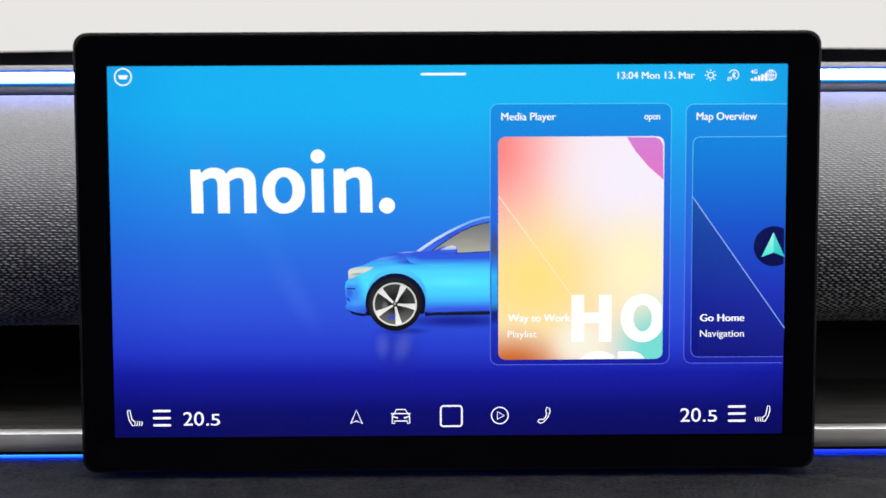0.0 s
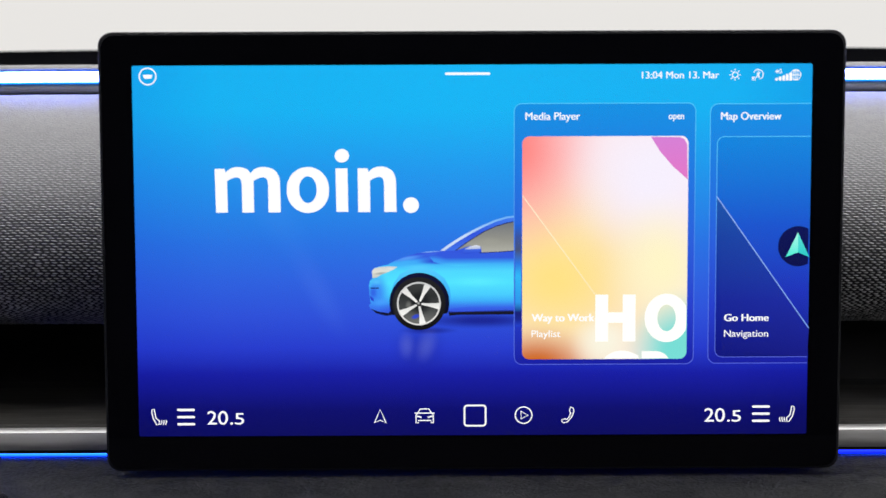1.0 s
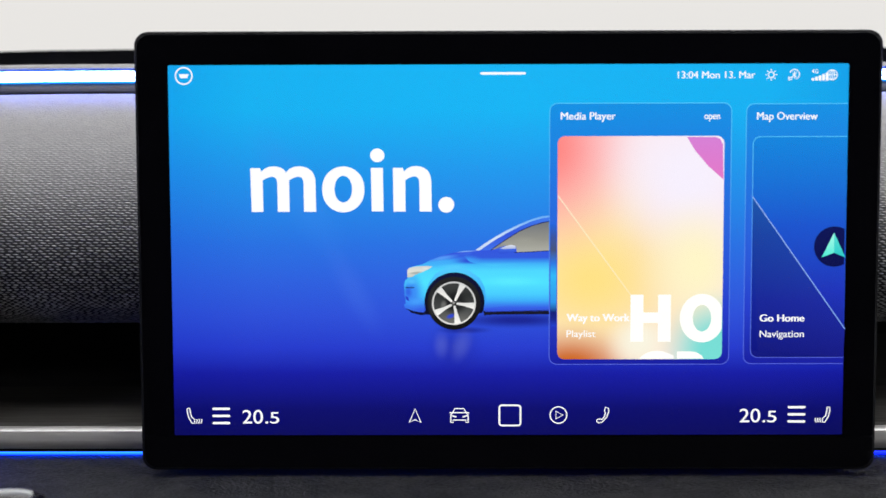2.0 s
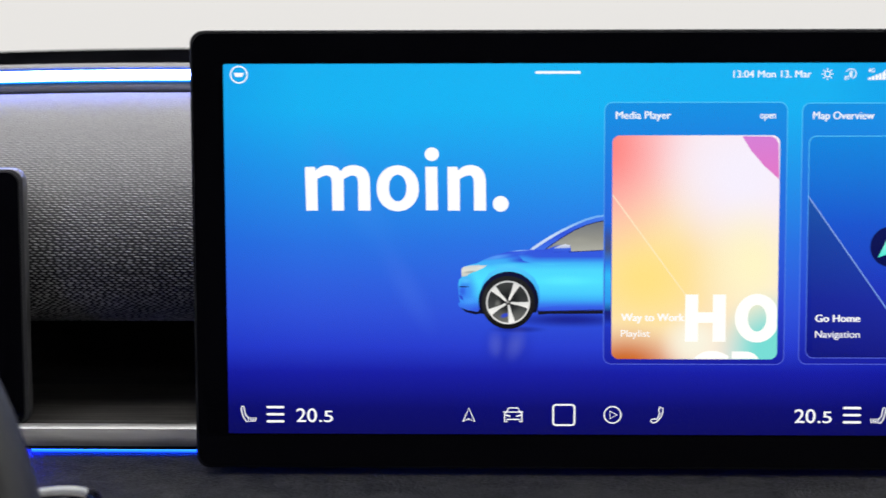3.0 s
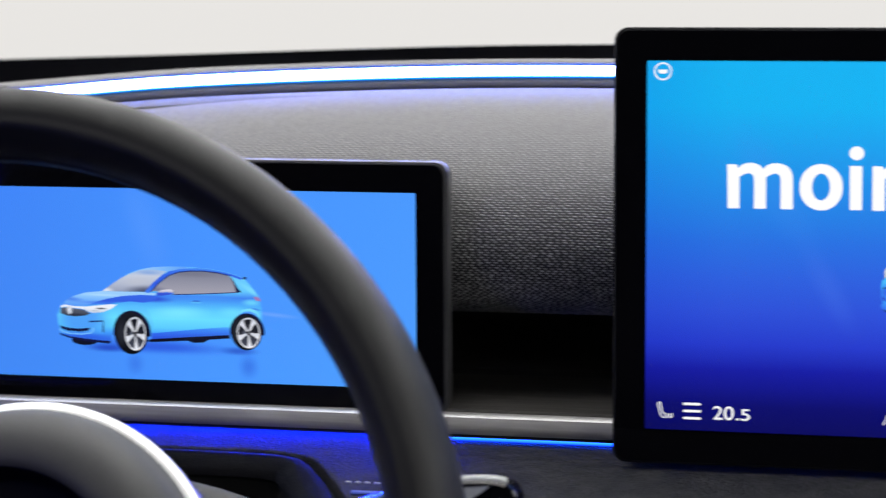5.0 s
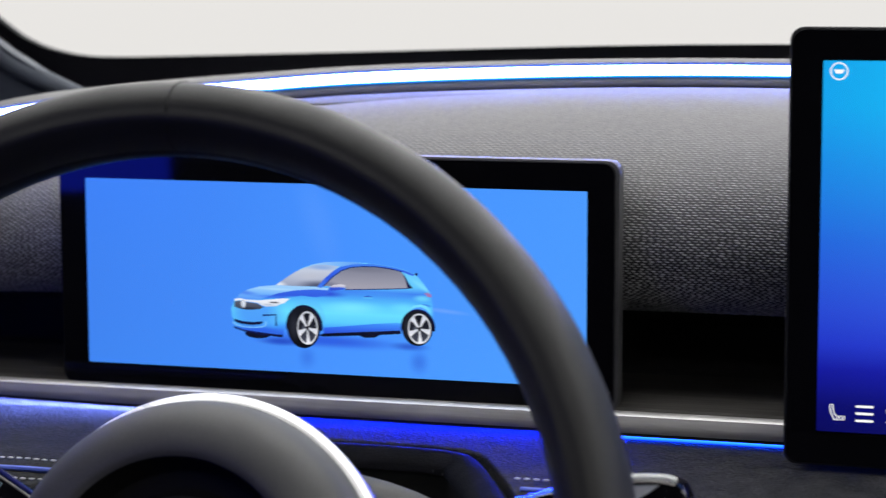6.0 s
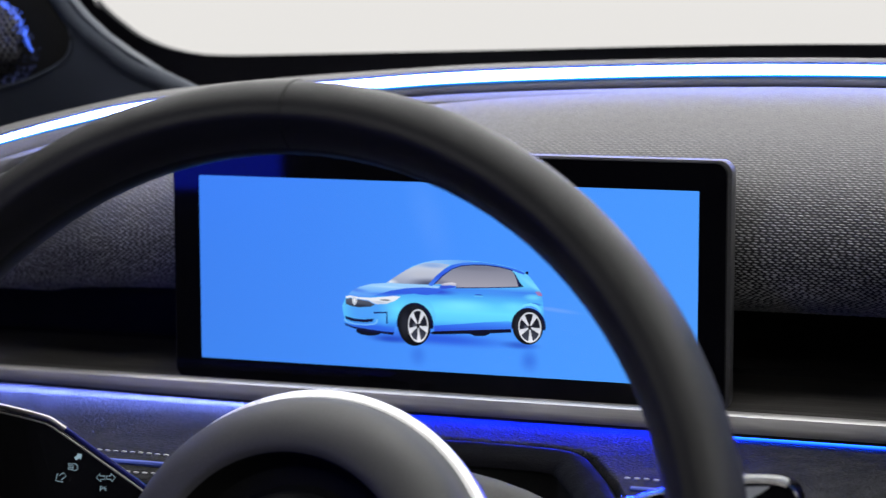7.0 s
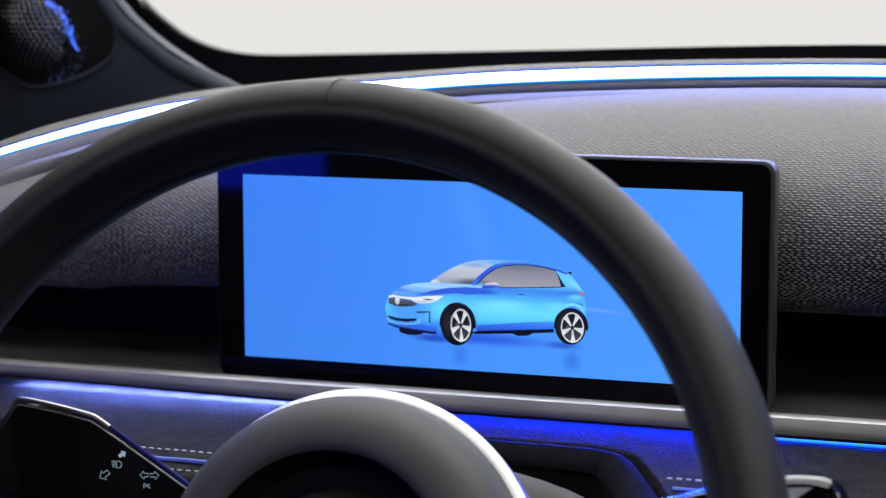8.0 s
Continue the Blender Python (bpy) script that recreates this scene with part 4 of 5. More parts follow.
for k in range(5):
    pg.sheet("signal_bar", panel(px_ + 6.2 * k, py_, px_ + 6.2 * k + 4.8, py_ + 4.4 + 2.4 * k, 1), M["white"], 4)
ex, ey = (570.4, 312.5)
pg.band("globe_icon", arc(ex, ey, 9, 0, 360, 24), 1.5, M["white"], 4, closed=True)
pg.band("globe_icon", arc(ex, ey, 4, 0, 360, 20, ry=9), 1.3, M["white"], 4, closed=True)
pg.band("globe_icon", [(ex - 9, ey), (ex + 9, ey)], 1.3, M["white"], 4)
pg.band("globe_icon", [(ex, ey - 9), (ex, ey + 9)], 1.3, M["white"], 4)


def seat_icon(cx, cy, k):
    pg.band("seat_icon", [(cx + k * x, cy + y) for x, y in ((-12, 14), (-8, 14.5), (-7, 8), (-5, -2), (1, -7), (0, -13.5), (-4, -13.5), (-10, -3), (-12.5, 8))], 2.0, M["white"], 4, closed=True, label="white seat heating symbol")
    for i in range(3):
        pg.band("heat_wave_icon", [(cx + k * (4.5 + 4.2 * i), cy - 5.5), (cx + k * (5.3 + 4.2 * i), cy - 9), (cx + k * (3.2 + 4.2 * i), cy - 14)], 1.9, M["white"], 4)


def menu_icon(cx, cy):
    for dy in (13, 0, -13):
        pg.sheet("menu_bar", panel(cx - 16, cy + dy - 2.2, cx + 16, cy + dy + 2.2, 2), M["white"], 4, "white menu bar")


seat_icon(*(-564.1, -297.1), 1)
seat_icon(*(564.9, -296.2), -1)
menu_icon(*(-515.2, -297.1))
menu_icon(*(517.7, -295.4))
for a in ((-477.2, -310.9), (415.9, -309.6)):
    for text, off, wide, tall in (("20", 0, 37, 26), (".", 41, 5.2, 24), ("5", 49.5, 16.5, 22)):
        pg.words("temperature_text", text, (a[0] + off, a[1]), wide, tall, M["white"], 4, bold=0.004, label="white temperature reading")
ax, ay = (-166.6, -297.9)
pg.band("navigation_icon", [(ax, ay + 13), (ax - 10.5, ay - 11.5), (ax, ay - 6.5), (ax + 10.5, ay - 11.5)], 2.1, M["white"], 4, closed=True)
vx, vy = (-86.8, -297.1)
pg.band("vehicle_icon", [(vx + x, vy + y) for x, y in ((-12.5, 5), (-8, 13), (8, 13), (12.5, 5), (15.5, 2), (15.5, -12.5), (11.5, -12.5), (11.5, -8), (-11.5, -8), (-11.5, -12.5), (-15.5, -12.5), (-15.5, 2))], 2.1, M["white"], 4, closed=True)
pg.band("vehicle_icon_belt", [(vx - 18, vy + 5.5), (vx + 18, vy + 5.5)], 2.0, M["white"], 4)
for k in (-1, 1):
    pg.band("vehicle_icon_lamp", [(vx + 14 * k, vy), (vx + 5.5 * k, vy - 2.5)], 2.6, M["white"], 4)
hx, hy = (3.8, -296.7)
pg.band("home_icon", panel(hx - 19, hy - 18.5, hx + 19, hy + 18.5, 5), 3.2, M["white"], 4, closed=True, label="white rounded square home button")
jx, jy = (91.0, -296.2)
pg.band("play_icon", arc(jx, jy, 15, 0, 360, 36), 2.1, M["white"], 4, closed=True)
pg.band("play_icon_triangle", [(jx - 4.5, jy + 7), (jx + 8, jy), (jx - 4.5, jy - 7)], 2.1, M["white"], 4, closed=True)
fx, fy = (170.4, -296.2)
pg.band("phone_icon", [(fx + x, fy + y) for x, y in ((5, 14.5), (10, 12.5), (10.8, 6), (7, -4), (-1, -13), (-7, -14.5), (-11, -11.5), (-10, -8.5), (-4.5, -7), (-2, -8.5), (3, -3), (5, 4), (3, 7.5))], 2.0, M["white"], 4, closed=True)

# ---- driver display ----
DX, DZ, DY = -0.37925, Z0 - 0.0294, 0.039
driver = thing("driver_display", "black instrument display with a bright blue page showing a small car", "display", (DX, DY + 0.01, Z0 - 0.0855))
glass = part("glass", slab(rounded(0.2776, 0.1148, 0.0055), DY + 0.0002, DY + 0.004, 0.0006, -0.3798, Z0 - 0.02815), M["black_glass"], driver, "glossy black display glass", sharp=12)
matt_sides(glass)
part("edge_frame", slab(rounded(0.2796, 0.1162, 0.006), DY + 0.0012, DY + 0.010, 0.0008, -0.3790, Z0 - 0.0280), M["edge"], driver, "satin grey rim round the glass")
part("housing", slab(rounded(0.272, 0.110, 0.006), DY + 0.010, DY + 0.022, 0.002, -0.3796, Z0 - 0.028), M["housing"], driver, "dark rear housing")
dp = Page(driver, (DX, DZ), UNIT, DY)
dp.sheet("screen", panel(-522.5, -189.5, 522.5, 189.5, 2), painted("driver_page", [(0, lin(70, 147, 254)), (0.3, lin(70, 145, 254)), (1, lin(68, 143, 254))], [
    (0.50, 0.175, 0.19, 0.05, -3, tint(40, 84, 222, 0.85), 0.1), (0.40, 0.16, 0.06, 0.03, -3, tint(30, 62, 190, 0.8), 0.1), (0.66, 0.165, 0.05, 0.03, -3, tint(30, 62, 190, 0.7), 0.1),
    (0.455, 0.08, 0.024, 0.08, 0, tint(50, 108, 228, 0.6), 0.0), (0.678, 0.085, 0.026, 0.085, 0, tint(48, 104, 226, 0.7), 0.0),
    (0.48, 0.8, 0.05, 0.38, 6, tint(86, 152, 255, 0.5), 0.0), (0.73, 0.36, 0.07, 0.016, -14, tint(120, 170, 255, 0.6), 0.0)],
    across=[(0, (0.82, 0.8, 0.88, 1)), (0.25, (0.9, 0.88, 0.94, 1)), (0.6, (1.06, 1.06, 1.02, 1)), (1, (1.2, 1.16, 1.0, 1))]), 0, "bright blue lit screen page")
dp.sheet("car_tyre_far", arc(*(-151.4, -115.3), 27.6, 0, 360, 24, ry=9.2), lit("small_tyre_far", [(0, lin(12, 14, 30)), (1, lin(18, 22, 46))]), 2)
small_car = dp.sheet("car_body", [(-208.0, -65.3), (-205.6, -60.5), (-200.2, -46.4), (-194.0, -41.4), (-185.8, -33.3), (-169.5, -25.6), (-147.1, -19.1), (-126.8, -16.6), (-112.7, -15.1), (-100.5, -6.9), (-80.4, 6.6), (-56.4, 21.0), (-32.4, 29.7), (-8.6, 34.6), (23.1, 36.8), (54.6, 37.1), (85.9, 35.9), (113.3, 33.4), (136.6, 29.7), (159.9, 24.4), (179.2, 17.9), (192.8, 3.6), (202.5, -8.9), (209.5, -17.9), (213.0, -27.0), (214.3, -43.7), (215.6, -60.5), (213.8, -77.4), (209.8, -60.8), (200.9, -51.2), (190.4, -47.2), (179.6, -48.6), (168.8, -54.4), (160.4, -65.3), (154.7, -80.6), (152.8, -95.8), (106.0, -98.4), (47.1, -104.0), (-11.6, -108.9), (-12.4, -93.7), (-18.4, -75.0), (-28.4, -62.3), (-40.4, -54.5), (-52.4, -52.5), (-64.4, -55.4), (-78.5, -66.1), (-88.6, -82.7), (-94.6, -102.1), (-97.5, -115.7), (-153.4, -111.2), (-182.0, -107.8), (-198.4, -104.1), (-204.5, -98.7), (-202.4, -93.5), (-206.5, -81.4)], painted("small_car_paint", [(0, lin(44, 96, 228)), (0.05, lin(52, 118, 238)), (0.12, lin(66, 156, 250)), (0.2, lin(92, 204, 255)), (0.32, lin(106, 222, 255)), (0.43, lin(92, 202, 255)), (0.53, lin(76, 168, 250)), (0.61, lin(62, 128, 242)), (0.7, lin(100, 200, 255)), (1, lin(112, 205, 255))], [(0.12, 0.3, 0.17, 0.34, 0, tint(76, 154, 250, 0.9), 0.3), (0.06, 0.36, 0.05, 0.05, 0, tint(110, 180, 252, 0.6), 0.0), (0.13, 0.05, 0.18, 0.08, -4, tint(46, 100, 230, 0.95), 0.2), (0.215, 0.22, 0.03, 0.16, 0, tint(86, 176, 254, 0.8), 0.0), (0.455, 0.575, 0.15, 0.06, -6, tint(48, 82, 216, 0.98), 0.25), (0.72, 0.6, 0.26, 0.035, 0, tint(72, 150, 247, 0.7), 0.1), (0.6, 0.4, 0.2, 0.12, 4, tint(124, 232, 255, 0.85), 0.0), (0.86, 0.42, 0.1, 0.1, 0, tint(112, 222, 255, 0.8), 0.0), (0.955, 0.47, 0.05, 0.03, -6, tint(56, 112, 232, 0.95), 0.2), (0.95, 0.56, 0.06, 0.06, -20, tint(112, 218, 255, 0.8), 0.1), (0.96, 0.4, 0.05, 0.07, 0, tint(116, 220, 255, 0.8), 0.0), (1.0, 0.28, 0.03, 0.24, 0, tint(76, 156, 246, 0.85), 0.1), (0.945, 0.72, 0.03, 0.16, 28, tint(124, 218, 255, 0.9), 0.1)]), 3, "small blue hatchback drawn on the screen")
dp.holder = small_car
dp.sheet("car_hood", [(-198.1, -46.3), (-194.0, -41.4), (-185.8, -33.3), (-169.5, -25.6), (-147.1, -19.1), (-112.7, -15.3), (-84.5, -15.3), (-24.4, -15.3), (0.2, -16.8), (-2.6, -21.1), (-32.4, -20.7), (-72.4, -24.2), (-104.6, -30.8), (-130.9, -39.4), (-147.1, -44.8), (-173.6, -46.6)], painted("small_car_hood", [(0, lin(86, 150, 248)), (0.4, lin(112, 178, 252)), (0.75, lin(150, 204, 254)), (1, lin(160, 208, 252))], [(0.45, 0.75, 0.3, 0.12, -4, tint(176, 220, 255, 0.9), 0.0), (0.1, 0.45, 0.16, 0.3, 30, tint(74, 128, 240, 0.9), 0.0), (0.8, 0.48, 0.22, 0.14, -6, tint(84, 140, 244, 0.8), 0.1), (0.36, 0.28, 0.22, 0.13, 14, tint(78, 134, 244, 0.8), 0.1)]), 4)
dp.sheet("car_hood_side", [(-146.7, -44.4), (-130.5, -39.0), (-104.6, -30.6), (-72.4, -24.0), (-40.4, -21.1), (-8.5, -21.8), (7.4, -23.2), (-8.5, -32.7), (-26.4, -36.3), (-56.4, -34.4), (-80.5, -38.7), (-100.6, -42.0), (-120.8, -42.3)], painted("small_car_hood_side", [(0, lin(70, 140, 246)), (0.4, lin(50, 92, 224)), (1, lin(56, 104, 232))], [(0.85, 0.25, 0.2, 0.4, 0, tint(54, 110, 234, 0.9), 0.1), (0.5, 0.15, 0.22, 0.3, 0, tint(84, 178, 254, 0.9), 0.0)]), 4)
dp.sheet("car_fender", [(-87.8, -79.6), (-81.3, -61.3), (-70.4, -49.2), (-55.6, -42.0), (-36.4, -41.0), (-21.2, -48.6), (-11.7, -62.5), (-7.7, -79.0), (-11.6, -93.7), (-12.8, -93.0), (-18.4, -75.0), (-28.4, -62.3), (-40.4, -54.5), (-52.4, -52.5), (-64.4, -55.4), (-78.5, -66.1)], lit("small_car_fender", [(0, lin(84, 184, 254)), (0.55, lin(104, 212, 255)), (1, lin(86, 186, 254))]), 4)
dp.sheet("car_rear_arch_flare", [(152.0, -84.5), (155.8, -69.3), (164.2, -53.9), (175.7, -44.3), (189.6, -41.3), (202.7, -44.3), (211.3, -54.3), (209.8, -60.8), (200.9, -51.2), (190.4, -47.2), (179.6, -48.6), (168.8, -54.4), (160.4, -65.3), (154.7, -80.6)], lit("small_car_flare", [(0, lin(88, 188, 254)), (1, lin(122, 224, 255))]), 4)
dp.sheet("car_windscreen", [(-111.8, -14.9), (-94.5, -2.8), (-72.4, 11.6), (-52.4, 21.6), (-30.4, 28.3), (-8.6, 30.1), (23.1, 27.8), (9.7, 18.1), (-7.8, 3.3), (-23.6, -14.5), (-56.4, -15.0), (-84.5, -15.1)], painted("small_car_screen", [(0, lin(150, 158, 184)), (0.3, lin(176, 184, 206)), (0.7, lin(196, 204, 222)), (1, lin(160, 190, 232))], [(0.7, 0.02, 0.45, 0.36, -6, tint(74, 80, 106, 0.95), 0.15), (0.55, 0.45, 0.35, 0.25, 28, tint(190, 194, 208, 0.7), 0.0), (0.05, 0.05, 0.16, 0.2, 30, tint(232, 238, 250, 0.9), 0.0), (0.72, 0.86, 0.3, 0.16, -4, tint(120, 160, 222, 0.7), 0.0)]), 5)
dp.sheet("car_roof", [(-53.2, 21.6), (-32.4, 29.3), (-8.6, 34.6), (23.1, 36.8), (54.6, 37.1), (76.2, 35.1), (46.7, 31.9), (25.1, 27.1), (-8.6, 30.4), (-30.4, 28.3)], lit("small_car_roof", [(0, lin(168, 206, 250)), (0.6, lin(120, 182, 250)), (1, lin(86, 150, 246))], along="U"), 6)
dp.sheet("car_roof_side", [(-24.4, -15.0), (-7.8, 2.9), (10.5, 18.5), (26.3, 27.5), (46.7, 32.2), (85.9, 35.6), (113.3, 33.1), (136.6, 29.3), (159.9, 24.0), (178.4, 17.5), (175.4, 14.0), (161.8, 17.8), (146.3, 23.8), (125.0, 27.8), (97.7, 30.1), (70.3, 29.8), (46.7, 27.0), (27.1, 20.0), (7.3, 5.5), (-11.3, -13.6), (-16.5, -17.6)], lit("small_car_roof_side", [(0, lin(66, 128, 242)), (0.4, lin(48, 88, 222)), (0.8, lin(56, 108, 234)), (1, lin(70, 136, 244))]), 6)
dp.sheet("car_window", [(-10.1, -13.1), (7.3, 3.2), (27.1, 17.8), (46.8, 25.1), (70.3, 27.9), (97.7, 28.4), (125.0, 26.1), (144.4, 22.2), (151.4, 19.9), (158.0, 9.4), (162.3, -1.6), (163.9, -10.5), (125.2, -13.0), (70.5, -16.1), (35.8, -17.8), (34.2, -10.2), (23.2, -8.8), (3.4, -12.5)], painted("small_car_pane", [(0, lin(166, 164, 178)), (0.5, lin(146, 147, 164)), (1, lin(122, 125, 144))], [(0.1, 0.15, 0.16, 0.5, 38, tint(108, 112, 138, 0.8), 0.0), (0.45, 0.9, 0.5, 0.2, -4, tint(112, 114, 132, 0.6), 0.0)]), 7)
dp.band("car_window_frame", [(-11.3, -13.9), (7.3, 4.8), (27.1, 19.1), (46.7, 26.2), (70.3, 29.0), (97.7, 29.5), (125.0, 27.1), (146.3, 23.0), (152.9, 20.7)], 2.0, lit("small_car_frame", [(0, lin(22, 34, 104)), (1, lin(22, 34, 104))]), 8)
dp.band("car_belt_line", [(34.2, -18.3), (70.5, -16.7), (125.2, -13.5), (164.7, -10.8)], 1.8, bpy.data.materials["small_car_frame"], 8)
dp.sheet("car_rear_window_trim", [(150.6, 22.9), (158.4, 13.2), (167.8, -2.8), (174.8, -9.9), (163.9, -11.2), (160.8, 1.3), (157.6, 10.1)], lit("small_car_trim", [(0, lin(20, 26, 64)), (1, lin(24, 34, 90))]), 8)
dp.sheet("car_sill_shade", [(-12.0, -96.7), (27.3, -92.3), (86.4, -85.2), (141.1, -79.9), (151.9, -80.8), (152.8, -95.4), (106.0, -98.4), (47.1, -103.7), (-11.6, -108.5)], lit("small_car_sill_shade", [(0, lin(40, 78, 218)), (0.35, lin(48, 100, 232)), (0.8, lin(62, 138, 247)), (1, lin(80, 176, 254))]), 4)
dp.sheet("car_mirror", [(0.6, -15.6), (7.3, -14.1), (34.2, -14.3), (32.7, -18.2), (12.1, -21.1), (1.8, -21.2)], lit("small_car_mirror", [(0, lin(44, 72, 206)), (1, lin(66, 98, 220))]), 8)
dp.sheet("car_mirror_cap", [(2.6, -14.0), (10.5, -9.8), (27.1, -7.9), (35.0, -9.4), (35.0, -14.3), (23.2, -13.7), (7.3, -14.9)], lit("small_car_mirror_cap", [(0, lin(178, 176, 204)), (1, lin(226, 224, 234))]), 9)
dp.sheet("car_light_bar", [(-200.2, -46.4), (-189.9, -44.3), (-173.6, -46.9), (-147.2, -47.1), (-128.9, -45.0), (-96.6, -41.1), (-82.5, -41.5), (-94.6, -50.5), (-112.7, -57.6), (-133.0, -59.4), (-143.1, -56.9), (-151.2, -52.3), (-173.6, -50.4), (-190.0, -48.5), (-199.8, -50.6)], painted("small_car_lamp", [(0, lin(196, 206, 226)), (0.5, lin(234, 238, 248)), (1, lin(238, 242, 252))], [(0.72, 0.5, 0.13, 0.12, 2, tint(46, 50, 66, 0.95), 0.35), (0.62, 0.25, 0.14, 0.08, -12, tint(160, 168, 190, 0.8), 0.1)]), 5)
dp.sheet("car_grille", [(-200.6, -51.4), (-190.0, -49.7), (-173.6, -51.5), (-151.2, -53.8), (-143.1, -58.0), (-137.9, -60.8), (-147.2, -65.1), (-169.6, -67.5), (-185.9, -66.4), (-200.7, -62.2)], painted("small_car_grille", [(0, lin(52, 58, 76)), (1, lin(92, 98, 116))], [(0.5, 0.2, 0.5, 0.2, 0, tint(36, 42, 58, 0.8), 0.1)]), 5)
dp.sheet("car_lower_grille", [(-202.4, -86.6), (-181.9, -90.9), (-161.5, -91.7), (-139.6, -89.3), (-142.8, -95.2), (-161.6, -97.8), (-186.1, -96.5), (-200.0, -92.6)], lit("small_car_intake", [(0, lin(14, 16, 40)), (1, lin(22, 30, 80))]), 5)
dp.band("car_bumper_lip", [(-204.1, -93.6), (-197.5, -98.7), (-182.0, -102.0), (-157.5, -102.6), (-138.8, -100.0), (-133.9, -95.9), (-133.1, -89.7)], 2.6, lit("small_car_lip", [(0, lin(118, 190, 254)), (1, lin(132, 204, 255))]), 5)
dp.band("car_air_curtain", [(-140.3, -77.1), (-112.0, -75.1), (-112.0, -97.7)], 3.2, lit("small_car_slot", [(0, lin(18, 28, 96)), (1, lin(18, 28, 96))]), 5)
dp.sheet("car_chin", [(-204.1, -101.3), (-182.0, -107.8), (-153.4, -111.2), (-112.8, -114.3), (-96.7, -114.9), (-99.1, -120.0), (-145.3, -116.9), (-182.0, -111.3), (-200.8, -105.8)], lit("small_car_chin", [(0, lin(14, 18, 52)), (1, lin(20, 30, 92))]), 5)
dp.sheet("car_emblem", arc(*(-181.4, -54.6), 5.3, 0, 360, 20, ry=8.8), lit("small_car_emblem", [(0, lin(205, 215, 232)), (1, lin(238, 242, 250))]), 6)
dp.band("car_emblem_ring", arc(*(-181.4, -54.6), 3.7, 0, 360, 16, ry=6.6), 0.9, lit("small_car_emblem_ring", [(0, lin(120, 130, 156)), (1, lin(150, 160, 185))]), 7, closed=True)
dp.sheet("car_underbody", [(-22.4, -112.2), (-11.6, -108.1), (47.1, -103.3), (148.9, -95.2), (149.7, -102.0), (106.1, -106.0), (95.1, -111.9), (74.7, -113.1), (62.9, -109.2), (7.5, -113.1), (-13.2, -114.3)], lit("small_car_sill", [(0, lin(8, 10, 26)), (1, lin(14, 16, 46))]), 5)
dp.sheet("car_door_handle", arc(*(81.5, -32.7), 9.8, 0, 360, 20, ry=3.8), painted("small_car_handle", [(0, lin(70, 160, 248)), (0.5, lin(96, 196, 255)), (0.8, lin(34, 72, 200)), (1, lin(40, 84, 212))], []), 4)
dp.sheet("car_tail_light", [(197.9, -19.2), (206.4, -17.7), (211.0, -21.5), (212.6, -26.7), (204.2, -26.0)], lit("small_car_tail", [(0, lin(176, 110, 160)), (1, lin(150, 130, 196))]), 4)
dp.sheet("car_spoiler_tip", [(177.7, 17.8), (181.5, 21.0), (185.0, 19.6), (183.1, 13.6)], lit("small_car_tip", [(0, lin(20, 24, 60)), (1, lin(20, 24, 60))]), 7)
for (ax, ay), (cx, cy), rx, ry, (ox, oy), qx, qy in (((-52.0, -95.9), (-53.6, -97.5), 35.2, 42.3, (-45.2, -98.6), 21.6, 33.5), ((184.9, -87.6), (183.4, -89.2), 31.6, 35.2, (187.6, -90.0), 23.5, 30.3)):
    dp.sheet("car_wheel_arch", arc(ax, ay, rx + 3.5, -10, 190, 36, ry=ry + 1.0), lit("small_car_arch", [(0, lin(8, 12, 40)), (1, lin(12, 18, 64))]), 5)
    dp.sheet("car_tyre", arc(cx, cy, rx, 0, 360, 40, ry=ry), painted("small_car_tyre", [(0, lin(8, 10, 14)), (1, lin(22, 24, 32))], [(0.22, 0.5, 0.22, 0.42, 0, tint(40, 42, 52, 0.9), 0.1)]), 6)
    dp.sheet("car_rim", arc(ox, oy, qx, 0, 360, 40, ry=qy), lit("small_car_rim", [(0, lin(236, 238, 246)), (1, lin(206, 210, 222))]), 7)
    dp.sheet("car_rim_well", arc(ox, oy, qx * 0.90, 0, 360, 40, ry=qy * 0.90), painted("small_car_well", [(0, lin(70, 74, 90)), (0.5, lin(30, 32, 42)), (1, lin(16, 18, 26))], [(0.30, 0.45, 0.14, 0.2, 0, tint(110, 116, 134, 0.7), 0.1)]), 8)
    for k in range(5):
        a = radians(66 + 72 * k)
        dp.sheet("car_spoke", [(ox + qx * (math.cos(a) * r - math.sin(a) * o), oy + qy * (math.sin(a) * r + math.cos(a) * o)) for r, o in ((0.08, -0.05), (0.5, -0.17), (0.90, -0.32), (0.95, 0.10), (0.5, 0.05), (0.08, 0.04))], bpy.data.materials["small_car_rim"], 9)
    dp.sheet("car_wheel_hub", arc(ox, oy, qx * 0.15, 0, 360, 12, ry=qy * 0.15), bpy.data.materials["small_car_tyre"], 10)

# ---- steering wheel ----
WC, TILT, WR = Vector((-0.3803, -0.1933, Z0 - 0.1155)), radians(19.9), 0.1848
UP, AX = Vector((0, math.sin(TILT), math.cos(TILT))), Vector((0, -math.cos(TILT), math.sin(TILT)))
SIDE = Vector((1, 0, 0))
wheel = thing("steering_wheel", "grey leather steering wheel with a round hub and silver ring", "steering wheel", WC)


def wheel_point(r, a, h):
    return WC + r * (math.cos(a) * SIDE + math.sin(a) * UP) + h * AX


def lathe(name, profile, material, label="", n=96, a0=0.0, a1=2 * math.pi):
    rows = [[wheel_point(r, a0 + (a1 - a0) * i / n, h) for r, h in profile] for i in range(n + 1)]
    return grid_part(name, rows, material, wheel, label)


RX, RH = 0.0142, 0.0215       # half width and half depth of the rim's oval section


